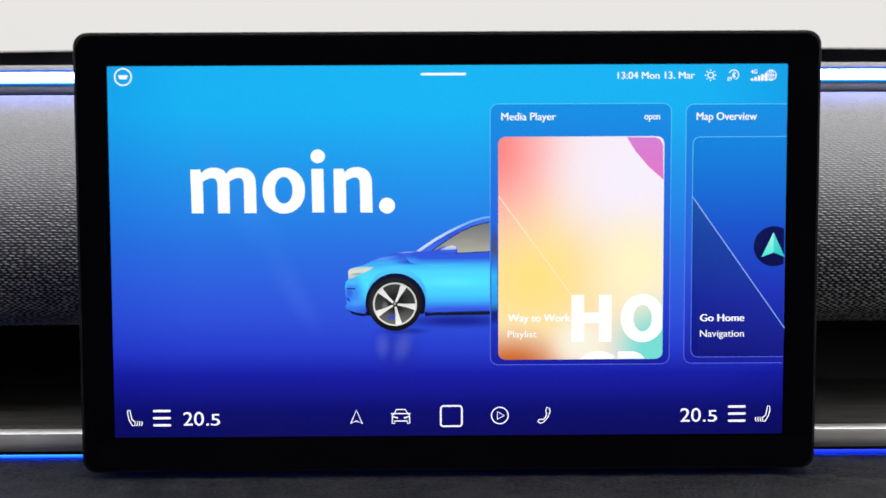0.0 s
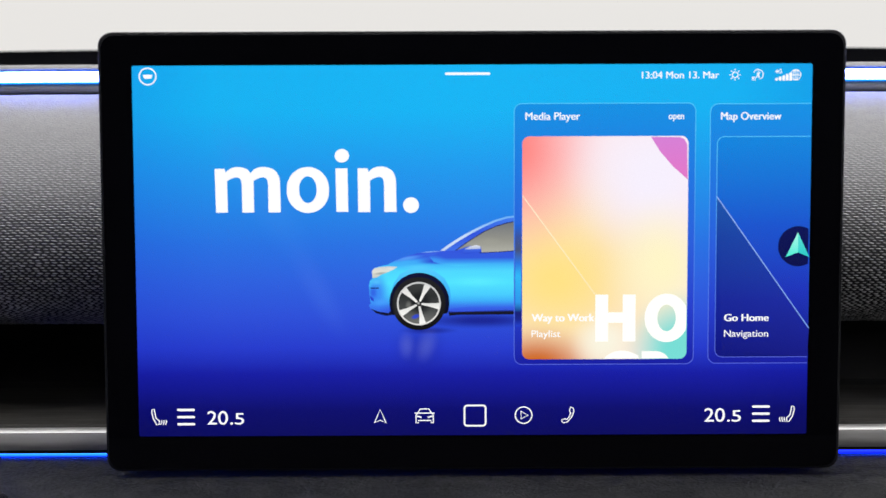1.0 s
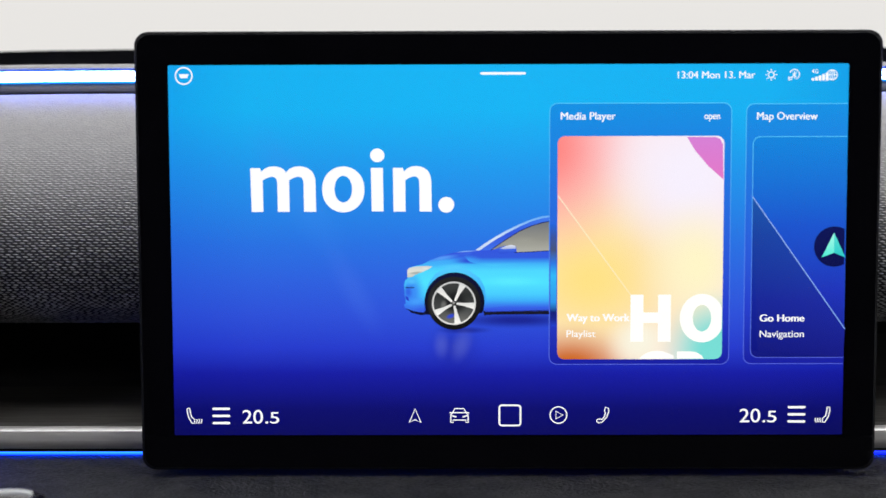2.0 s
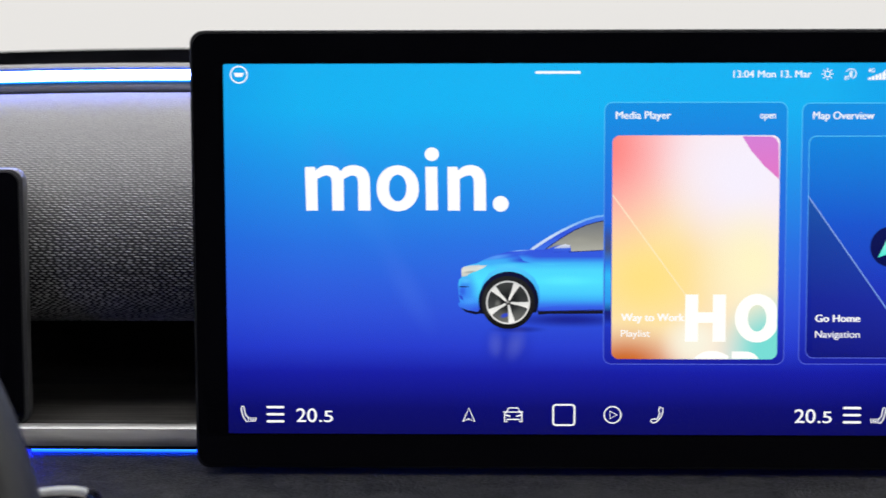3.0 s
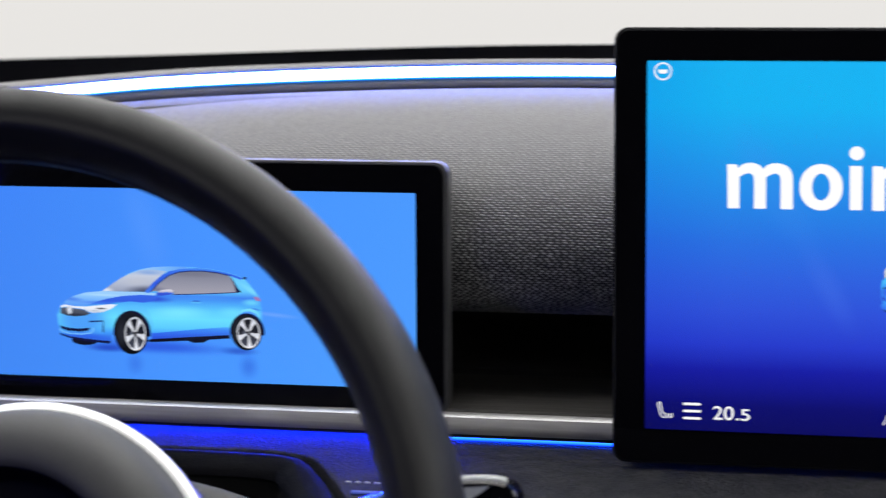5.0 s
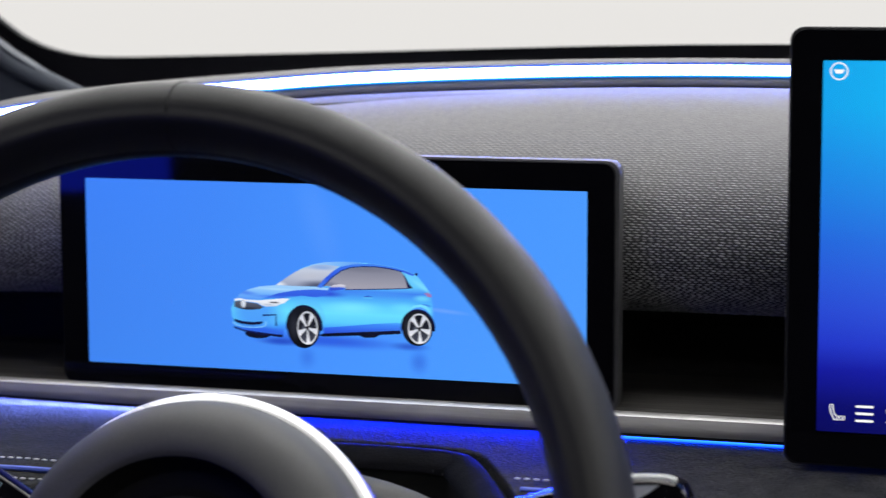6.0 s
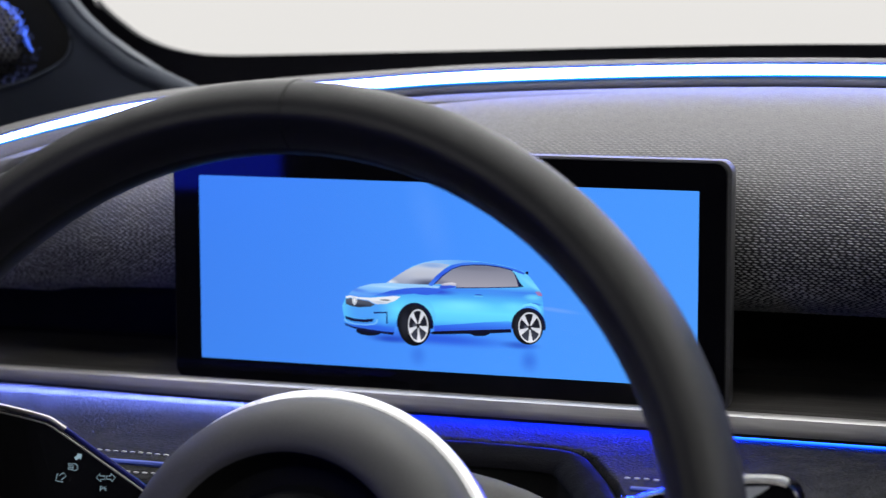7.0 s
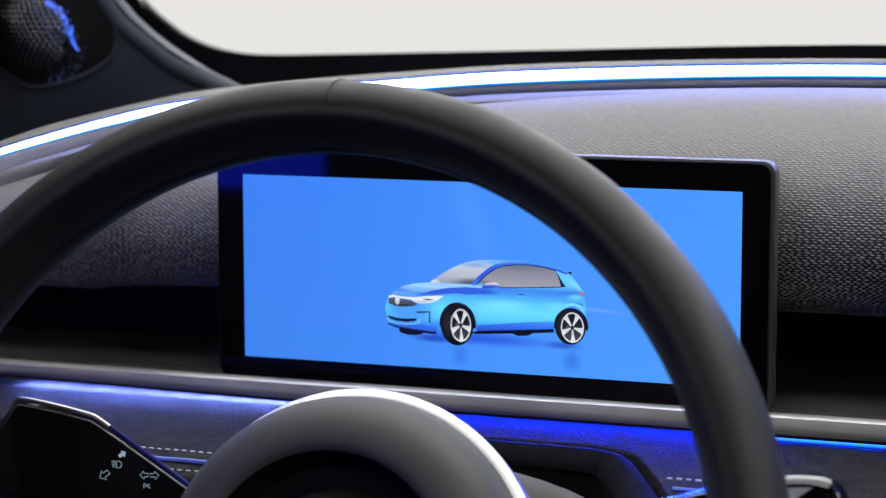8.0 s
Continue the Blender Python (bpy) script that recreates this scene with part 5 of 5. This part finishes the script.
def rim_section(k):
    """The rim's section, with a padded ridge along the face towards the driver."""
    a = 2 * math.pi * k / 96
    ridge = 0.035 * math.exp(-((a - 1.95) / 0.16) ** 2) - 0.012 * math.exp(-((a - 1.66) / 0.12) ** 2)
    return (WR + RX * (1 + ridge) * math.cos(a), RH * (1 + ridge) * math.sin(a))


lathe("rim", [rim_section(k) for k in range(97)], M["leather"], "smooth grey leather rim", n=144)
lathe("rim_inlay", [(WR - RX + d, h) for d, h in ((0.0006, -0.0045), (-0.0003, -0.003), (-0.0003, 0.003), (0.0006, 0.0045))], M["seam"], "dark inner seam of the rim")
ring = [wheel_point(WR + (RX + 0.0001) * math.cos(t), math.pi / 2 - 0.012 * math.cos(t * 0.5), (RH + 0.0002) * math.sin(t)) for t in (2 * math.pi * k / 40 for k in range(41))]
part("rim_stitch_line", tube(ring, 0.00032, 6), M["seam"], wheel, "dark cross seam at the top of the rim")
HR = 0.0858
lathe("hub_side", [(HR - 0.012, -0.112), (HR - 0.003, -0.092), (HR - 0.0006, -0.078), (HR, -0.0712)], M["hub"], "soft grey hub side")
lathe("hub_ring", [(HR, -0.0712), (HR + 0.0002, -0.0700), (HR - 0.0008, -0.0684), (HR - 0.0026, -0.0668), (HR - 0.0038, -0.0664)], M["ring"], "satin silver ring round the hub")
lathe("hub_face", [tuple(p) for p in smooth_line([(HR - 0.0036, -0.0668), (HR - 0.0044, -0.0620), (0.0800, -0.0545), (0.0775, -0.0480), (0.0735, -0.0425), (0.0685, -0.0385), (0.0630, -0.0364), (0.0580, -0.0362), (0.0553, -0.0380)], 4)], M["hub"], "soft grey domed hub face")
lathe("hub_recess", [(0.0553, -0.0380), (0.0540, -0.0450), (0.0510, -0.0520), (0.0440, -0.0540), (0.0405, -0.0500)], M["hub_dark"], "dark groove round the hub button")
lathe("hub_button", [(0.0405, -0.0502), (0.0390, -0.0460), (0.0340, -0.0430), (0.0200, -0.0405), (0.0004, -0.0400)], M["leather"], "dark round hub button")
for a in (radians(-26), radians(206), radians(270)):
    d = math.cos(a) * SIDE + math.sin(a) * UP
    e = -math.sin(a) * SIDE + math.cos(a) * UP
    rows = []
    for i in range(9):
        r = HR - 0.014 + (WR - HR + 0.010) * i / 8
        wd = 0.022 - 0.008 * math.sin(math.pi * i / 8)
        rows.append([WC + r * d + wd * math.cos(t) * e + (0.009 * math.sin(t) - 0.006 - 0.072 * (1 - i / 8)) * AX for t in (2 * math.pi * k / 16 for k in range(17))])
    grid_part("spoke", rows, M["leather"], wheel, "grey steering wheel spoke")

# ---- steering column ----
column = thing("steering_column", "dark grey plastic steering column shroud behind the wheel", "steering column", (-0.375, -0.02, Z0 - 0.16))
rows = []
for i in range(13):
    t = i / 12
    c = Vector((-0.376, -0.085 + 0.075 * t, Z0 - 0.137 - 0.030 * t))
    k = 1.0 - 0.25 * (1 - min(1.0, t * 5)) ** 2
    rows.append([c + Vector((0.108 * k * math.copysign(abs(math.cos(a)) ** 0.8, math.cos(a)), 0, 0.050 * k * math.copysign(abs(math.sin(a)) ** 0.8, math.sin(a)))) for a in (2 * math.pi * j / 48 for j in range(49))])
grid_part("shroud", rows, M["hub"], column, "grey rounded column shroud")


# ---- stalks ----
def stalk(name, label, category, outline, y, thick, edge_from, edge_to, bend=999, rim=0.0013):
    """A flat glossy paddle of that x-z outline with a bright edge."""
    cx = sum(p[0] for p in outline) / len(outline)
    cz = sum(p[1] for p in outline) / len(outline)
    ob = thing(name, label, category, (cx, y, Z0 + cz))
    bm = slab([(a - cx, b - cz) for a, b in outline], y, y + thick, 0.0014, cx, Z0 + cz)
    part("paddle", bm, M["gloss"], ob, "glossy black paddle face", sharp=12)
    run = outline[edge_from:edge_to]
    part("outer_edge", tube([(p[0], y + 0.0022, Z0 + p[1] + 0.0004) for p in run[:bend]], rim, 8), M["chrome" if bend < 99 else "satin_grey"], ob, "satin silver edge")
    # Beyond the bend a blue reflection is painted as the edge colour.
    if bend < len(run) - 2:
        part("outer_edge", tube([(p[0], y + 0.0026, Z0 + p[1] + 0.0004) for p in run[bend - 1:]], 0.0012, 8), M["edge_reflection"], ob, "edge coloured dark blue as a reflection")
    part("inner_edge", tube([(p[0] * 0.985 + cx * 0.015, y - 0.0002, Z0 + p[1] * 0.93 + cz * 0.07) for p in run], 0.00045, 6), M["chrome"], ob, "thin silver line")
    return ob, cx, cz


SY = -0.12
outl = [(p[0], p[1] - 0.0010) for p in smooth_line([(-0.5608, -0.1062), (-0.5623, -0.0974), (-0.5539, -0.0866), (-0.5438, -0.0753), (-0.5409, -0.0710), (-0.5374, -0.0693), (-0.5223, -0.0710), (-0.5057, -0.0738), (-0.4997, -0.0759), (-0.4813, -0.0869), (-0.4533, -0.1042), (-0.4335, -0.1168), (-0.4391, -0.1345), (-0.4987, -0.1301), (-0.5319, -0.1138), (-0.5546, -0.1106)], 3)]
light_stalk, lcx, lcz = stalk("light_stalk", "glossy black light control paddle with silver edge and pale symbols", "control stalk", outl, SY, 0.007, 6, 34, 20)
lp = Page(light_stalk, (0, Z0), 0.001, SY - 0.0002)


def mm(p):
    return (p[0] * 1000, p[1] * 1000)


def block_arrow(name, at, d, solid, k=1.0):
    e = (-d[1], d[0])
    pts = [(at[0] + k * (d[0] * a + e[0] * b), at[1] + k * (d[1] * a + e[1] * b)) for a, b in ((-2.0, -0.75), (0.1, -0.75), (0.1, -1.7), (2.1, 0), (0.1, 1.7), (0.1, 0.75), (-2.0, 0.75))]
    if solid:
        lp.sheet(name, pts, M["icon"], 1, "pale blue arrow symbol")
    else:
        lp.band(name, pts, 0.28, M["icon"], 1, closed=True, label="pale blue arrow outline")


block_arrow("arrow_symbol", mm((-0.4876, -0.0901)), (0.83, 0.55), True)
block_arrow("arrow_symbol", mm((-0.4966, -0.0999)), (-0.83, -0.55), False, 1.32)
block_arrow("indicator_symbol", mm((-0.4772, -0.0985)), (-1, -0.1), False)
block_arrow("indicator_symbol", mm((-0.4723, -0.0981)), (1, 0.1), False)
bx, bz = mm((-0.4899, -0.0948))
lp.band("beam_symbol", [(bx - 0.6, bz + 1.5), (bx + 0.6, bz + 1.5), (bx + 1.7, bz + 0.8), (bx + 1.7, bz - 0.8), (bx + 0.6, bz - 1.5), (bx - 0.6, bz - 1.5)], 0.28, M["icon"], 1, closed=True, label="pale blue headlight symbol")
for k in range(4):
    lp.band("beam_line", [(bx - 1.1, bz + 1.2 - 0.8 * k), (bx - 2.9, bz + 1.4 - 0.8 * k)], 0.26, M["icon"], 1)
px_, pz_ = mm((-0.4767, -0.1044))
lp.band("parking_text", [(px_ - 0.8, pz_), (px_ - 0.8, pz_ + 2.1), (px_ + 0.1, pz_ + 2.1), (px_ + 0.5, pz_ + 1.8), (px_ + 0.5, pz_ + 1.3), (px_ + 0.1, pz_ + 1.0), (px_ - 0.8, pz_ + 1.0)], 0.24, M["icon"], 1, label="pale blue parking symbol")
for k in range(3):
    lp.band("parking_ray", [(px_ + 0.9, pz_ + 1.3 + 0.3 * (k - 1)), (px_ + 2.2, pz_ + 1.3 + 1.0 * (k - 1))], 0.2, M["icon"], 1)

outr = [(p[0], p[1] - 0.0010) for p in smooth_line([(-0.2602, -0.1176), (-0.2581, -0.0956), (-0.2467, -0.0901), (-0.2308, -0.0847), (-0.2152, -0.0802), (-0.2009, -0.0780), (-0.1910, -0.0772), (-0.1840, -0.0777), (-0.1796, -0.0802), (-0.1769, -0.0864), (-0.1749, -0.0962), (-0.1764, -0.1097)], 4)]
selector, rcx, rcz = stalk("selector_stalk", "glossy black selector paddle with silver edge beside the wheel", "control stalk", outr, SY, 0.012, 17, 30, rim=0.0013)

sp = Page(selector, (0, Z0), 0.001, SY - 0.0003)
# Pale sheet that paints a reflection onto the paddle face.
sp.sheet("panel", [mm((-0.2196, -0.0840)), mm((-0.2019, -0.0814)), mm((-0.1888, -0.0801)), mm((-0.1920, -0.0826)), mm((-0.1985, -0.0871)), mm((-0.2016, -0.0964)), mm((-0.2194, -0.0979))], M["satin_grey"], 1, "pale reflection painted on the paddle")

# ---- knee shelf behind the wheel ----
knee = thing("column_surround", "dark panel with a raised rounded edge round the steering column", "dashboard panel", (-0.38, 0.0, Z0 - 0.13))
def edge_rows(form):
    """Sweeps (inward, height) points round the opening in the lower pad."""
    rows = []
    for i, p in enumerate(OPENING):
        t = (OPENING[min(i + 1, len(OPENING) - 1)] - OPENING[max(i - 1, 0)]).normalized()
        rows.append([(p.x + t.y * d, p.y - t.x * d, Z0 + pad_height(p.y) + z) for d, z in form])
    return rows


# The edge is coloured darker than the pad to paint its shade.
grid_part("raised_edge", edge_rows([(0.0002, -0.006), (0.0026, -0.0034), (0.0042, -0.0010), (0.0065, 0.0006), (0.011, 0.0004), (0.0155, -0.0018), (0.0186, -0.0048), (0.0192, -0.0078)]), M["band"], knee, "padded raised edge painted in shade")
# A near-black wall paints the deep shade of the opening.
grid_part("cavity_shade", edge_rows([(0.0191, -0.0079), (0.0170, -0.0095), (0.0165, -0.03), (0.0165, -0.06), (0.060, -0.064)]), M["hub_dark"], knee, "near-black wall standing in for the opening's shade")
stitch_bm = bmesh.new()
bmesh.ops.create_icosphere(stitch_bm, subdivisions=1, radius=1.0, matrix=Matrix.Diagonal((0.0016, 0.0005, 0.0005, 1)))
stitch = bpy.data.meshes.new("stitch")
stitch_bm.to_mesh(stitch)
stitch_bm.free()
stitch.materials.append(M["thread"])
for x_from, x_to, y, z in ((-0.60, -0.455, -0.064, -0.1006), (-0.60, -0.455, -0.0935, -0.1021), (-0.2645, -0.215, -0.0470, -0.0993)):
    n = int((x_to - x_from) / 0.0042)
    for k in range(n):
        ob = link_part("stitch", stitch, dash)
        ob.location += Vector((x_from + k * 0.0042, y, Z0 + z + 0.0004 + 0.0001 * math.sin(k)))
        ob.rotation_euler = (0, 0, radians(5 * math.sin(k * 2.3)))

# ---- windscreen, pillar, unseen cabin ----
window = thing("window_1", "wide windscreen with a black glass border", "windscreen", (0, 0.25, Z0 + 0.05), kind="structure")
INNER = [(-0.02, 0.0760), (-0.2456, 0.0750), (-0.4376, 0.0692), (-0.5419, 0.0660), (-0.5853, 0.0649), (-0.6073, 0.0658), (-0.6258, 0.0695), (-0.6407, 0.0750), (-0.6519, 0.0817), (-0.6705, 0.0967), (-0.70, 0.132), (-0.78, 0.27)]
OUTER = [(-0.02, 0.060), (-0.25, 0.058), (-0.44, 0.052), (-0.55, 0.048), (-0.58, 0.045), (-0.61, 0.0470), (-0.6372, 0.0560), (-0.6521, 0.0655), (-0.6652, 0.0750), (-0.6900, 0.0966), (-0.722, 0.132), (-0.80, 0.27)]
inn, out = smooth_line(INNER, 5), smooth_line(OUTER, 5)
for k in (1, -1):
    grid_part("glass_border", [[(k * o.x, 0.252, Z0 + o.y), (k * i.x, 0.25 - max(0, i.y - 0.1) * 0.9, Z0 + i.y), (k * i.x, 0.256 - max(0, i.y - 0.1) * 0.9, Z0 + i.y), (k * o.x, 0.258, Z0 + o.y)] for i, o in zip(inn, out)], M["frit"], window, "black printed border of the glass")
bm = bmesh.new()
vs = [bm.verts.new(p) for p in ((-0.66, 0.262, Z0 + 0.05), (0.66, 0.262, Z0 + 0.05), (0.60, -0.27, 1.36), (-0.60, -0.27, 1.36))]
vt = [bm.verts.new(v.co + Vector((0, 0.003, 0.003))) for v in vs]
bm.faces.new(vs)
bm.faces.new(list(reversed(vt)))
for i in range(4):
    bm.faces.new((vs[i], vt[i], vt[(i + 1) % 4], vs[(i + 1) % 4]))
pane = part("pane", bm, M["glass"], window, "clear windscreen glass", smooth=False)
pane.visible_shadow = False

pillar = thing("windscreen_pillar", "dark grey pillar trim with a perforated speaker grille", "car pillar", (-0.66, 0.16, Z0 + 0.05))
PY = 0.15
po = [(-0.5565, 0.0464), (-0.5761, 0.0578), (-0.6007, 0.0720), (-0.6138, 0.0808), (-0.6248, 0.0900), (-0.6330, 0.0987), (-0.6488, 0.1204), (-0.6830, 0.1797), (-0.8247, 0.1821), (-0.8332, -0.0119), (-0.7100, 0.0020), (-0.6368, 0.0265), (-0.5566, 0.0421)]
pc = (sum(p[0] for p in po) / len(po), sum(p[1] for p in po) / len(po))
part("pillar_trim", slab([(a - pc[0], b - pc[1]) for a, b in po], PY, PY + 0.010, 0.003, pc[0], Z0 + pc[1]), M["pillar"], pillar, "dark grey moulded pillar trim")
part("pillar_edge", tube([(p[0], PY + 0.004, Z0 + p[1]) for p in smooth_line([(-0.5565, 0.0446), (-0.5817, 0.0552), (-0.5988, 0.0627), (-0.6125, 0.0718), (-0.6264, 0.0819), (-0.6377, 0.0934), (-0.6590, 0.1245)], 4)], 0.0065, 12), M["pillar"], pillar, "soft rounded edge of the pillar")
go = smooth_line([(-0.7333, 0.0885), (-0.7182, 0.0957), (-0.6924, 0.1028), (-0.6669, 0.1079), (-0.6492, 0.1048), (-0.6381, 0.0924), (-0.6331, 0.0794), (-0.6358, 0.0681), (-0.6467, 0.0604), (-0.6648, 0.0531), (-0.6822, 0.0493), (-0.6920, 0.0507), (-0.7047, 0.0575), (-0.7301, 0.0725), (-0.7333, 0.0885)], 4)[:-1]
gc = (sum(p[0] for p in go) / len(go), sum(p[1] for p in go) / len(go))
part("speaker_recess", slab([(p[0] - gc[0], p[1] - gc[1]) for p in go], PY - 0.0008, PY + 0.004, 0.0006, gc[0], Z0 + gc[1]), M["hub_dark"], pillar, "black speaker recess")
rim_pts = [(p[0], PY - 0.0006, Z0 + p[1]) for p in go]
part("recess_edge", tube(rim_pts + rim_pts[:1], 0.0012, 8), M["pillar"], pillar, "rounded edge of the speaker recess")
# bulged grille of small holes between thin bars, in one piece
g0 = (-0.6894, 0.0794)
bm = bmesh.new()
for i in range(-8, 9):
    for j in range(-9, 10):
        u, v = i * 0.0032 + (0.0016 if j % 2 else 0), j * 0.0028
        if (u / 0.026) ** 2 + (v / 0.024) ** 2 > 1:
            continue
        dome = lambda a, b: 0.012 * (1 - (a / 0.028) ** 2 - (b / 0.026) ** 2)
        spots = [(math.cos(math.pi / 3 * k + math.pi / 6), math.sin(math.pi / 3 * k + math.pi / 6)) for k in range(6)]
        ring = [bm.verts.new((g0[0] + u + 0.00184 * a, PY - 0.001 - dome(u + 0.00184 * a, v + 0.00184 * b), Z0 + g0[1] + v + 0.00184 * b)) for a, b in spots]
        inner_ring = [bm.verts.new((g0[0] + u + 0.00115 * a, PY - 0.0006 - dome(u, v), Z0 + g0[1] + v + 0.00115 * b)) for a, b in spots]
        for k in range(6):
            bm.faces.new((ring[k], ring[(k + 1) % 6], inner_ring[(k + 1) % 6], inner_ring[k]))
part("speaker_grille", bm, M["mesh"], pillar, "perforated metal speaker grille")
def speaker_glow(points, n, wide, bright):
    """A crescent of lit holes under the grille."""
    way = smooth_line(points, 10)
    bm = bmesh.new()
    for k in range(n):
        m = random.randrange(len(way))
        w = wide * (0.35 + math.sin(math.pi * m / (len(way) - 1)))
        p = way[m]
        bmesh.ops.create_icosphere(bm, subdivisions=1, radius=0.0002 + 0.00032 * random.random(), matrix=Matrix.Translation((p[0] + random.gauss(0, w) - 0.4 * w, PY - 0.012, Z0 + p[1] + random.gauss(0, w))))
    part("speaker_light", bm, glow("speaker_blue", (0.06, 0.16, 1.0, 1), bright), pillar, "blue light shining through the speaker holes")


speaker_glow([(-0.6700, 0.0970), (-0.6650, 0.0950), (-0.6605, 0.0900), (-0.6570, 0.0840), (-0.6540, 0.0772), (-0.6515, 0.0712)], 170, 0.0011, 1.9)
speaker_glow([(-0.6520, 0.0800), (-0.6490, 0.0680), (-0.6540, 0.0605), (-0.6610, 0.0560), (-0.6690, 0.0540)], 90, 0.0022, 0.10)
speaker_glow([(-0.6780, 0.0950), (-0.6720, 0.0900), (-0.6660, 0.0820), (-0.6620, 0.0740)], 80, 0.0030, 0.10)

# Unseen shell, added to block and shape the light on the dashboard.
shell = thing("cabin", "unseen dark cabin walls added to block and shape light", "car cabin", (0, -0.9, 0), kind="structure")


def wall(name, x0, x1, y0, y1, z0, z1, mat, label=""):
    bm = bmesh.new()
    box(bm, x0, x1, y0, y1, z0, z1)
    return part(name, bm, mat, shell, label, smooth=False)


wall("floor", -0.85, 0.85, -2.3, 0.45, -0.05, 0.0, M["cabin"])
# The roof opening is added to light the textile and hub.
for x0, x1, y0, y1 in ((-0.72, 0.72, -2.3, -1.15), (-0.72, 0.72, -0.75, -0.28), (-0.72, -0.35, -1.15, -0.75), (0.58, 0.72, -1.15, -0.75)):
    wall("unseen_roof", x0, x1, y0, y1, 1.34, 1.40, M["roof"], "unseen roof with an added opening that lets light in")
wall("firewall", -0.85, 0.85, 0.30, 0.40, 0.0, Z0 + 0.045, M["cabin"])
for k in (-1, 1):
    # Unequal side openings let in more light from the right.
    sill, back = (1.06, -0.95) if k < 0 else (0.93, -1.5)
    wall("unseen_door", k * 0.76 - 0.03, k * 0.76 + 0.03, -2.3, 0.30, 0.0, sill, M["cabin"])
    wall("unseen_rail", k * 0.74 - 0.04, k * 0.74 + 0.04, -2.3, -0.40, 1.27, 1.345, M["cabin"])
    wall("unseen_side", k * 0.75 - 0.03, k * 0.75 + 0.03, -2.3, back, sill, 1.27, M["cabin"])
wall("unseen_rear", -0.85, 0.85, -2.36, -2.3, 0.0, 1.40, M["cabin"])
bm = bmesh.new()
vs = [bm.verts.new((x, y, z)) for x in (-0.7296, -0.724) for y, z in ((-0.57, 0.692), (-0.36, 0.714), (-0.36, 0.765), (-0.57, 0.765))]
for f in ((0, 1, 2, 3), (7, 6, 5, 4), (0, 4, 5, 1), (1, 5, 6, 2), (2, 6, 7, 3), (3, 7, 4, 0)):
    bm.faces.new([vs[i] for i in f])
part("door_light", bm, M["door_led"], shell, "blue glowing door light", smooth=False)
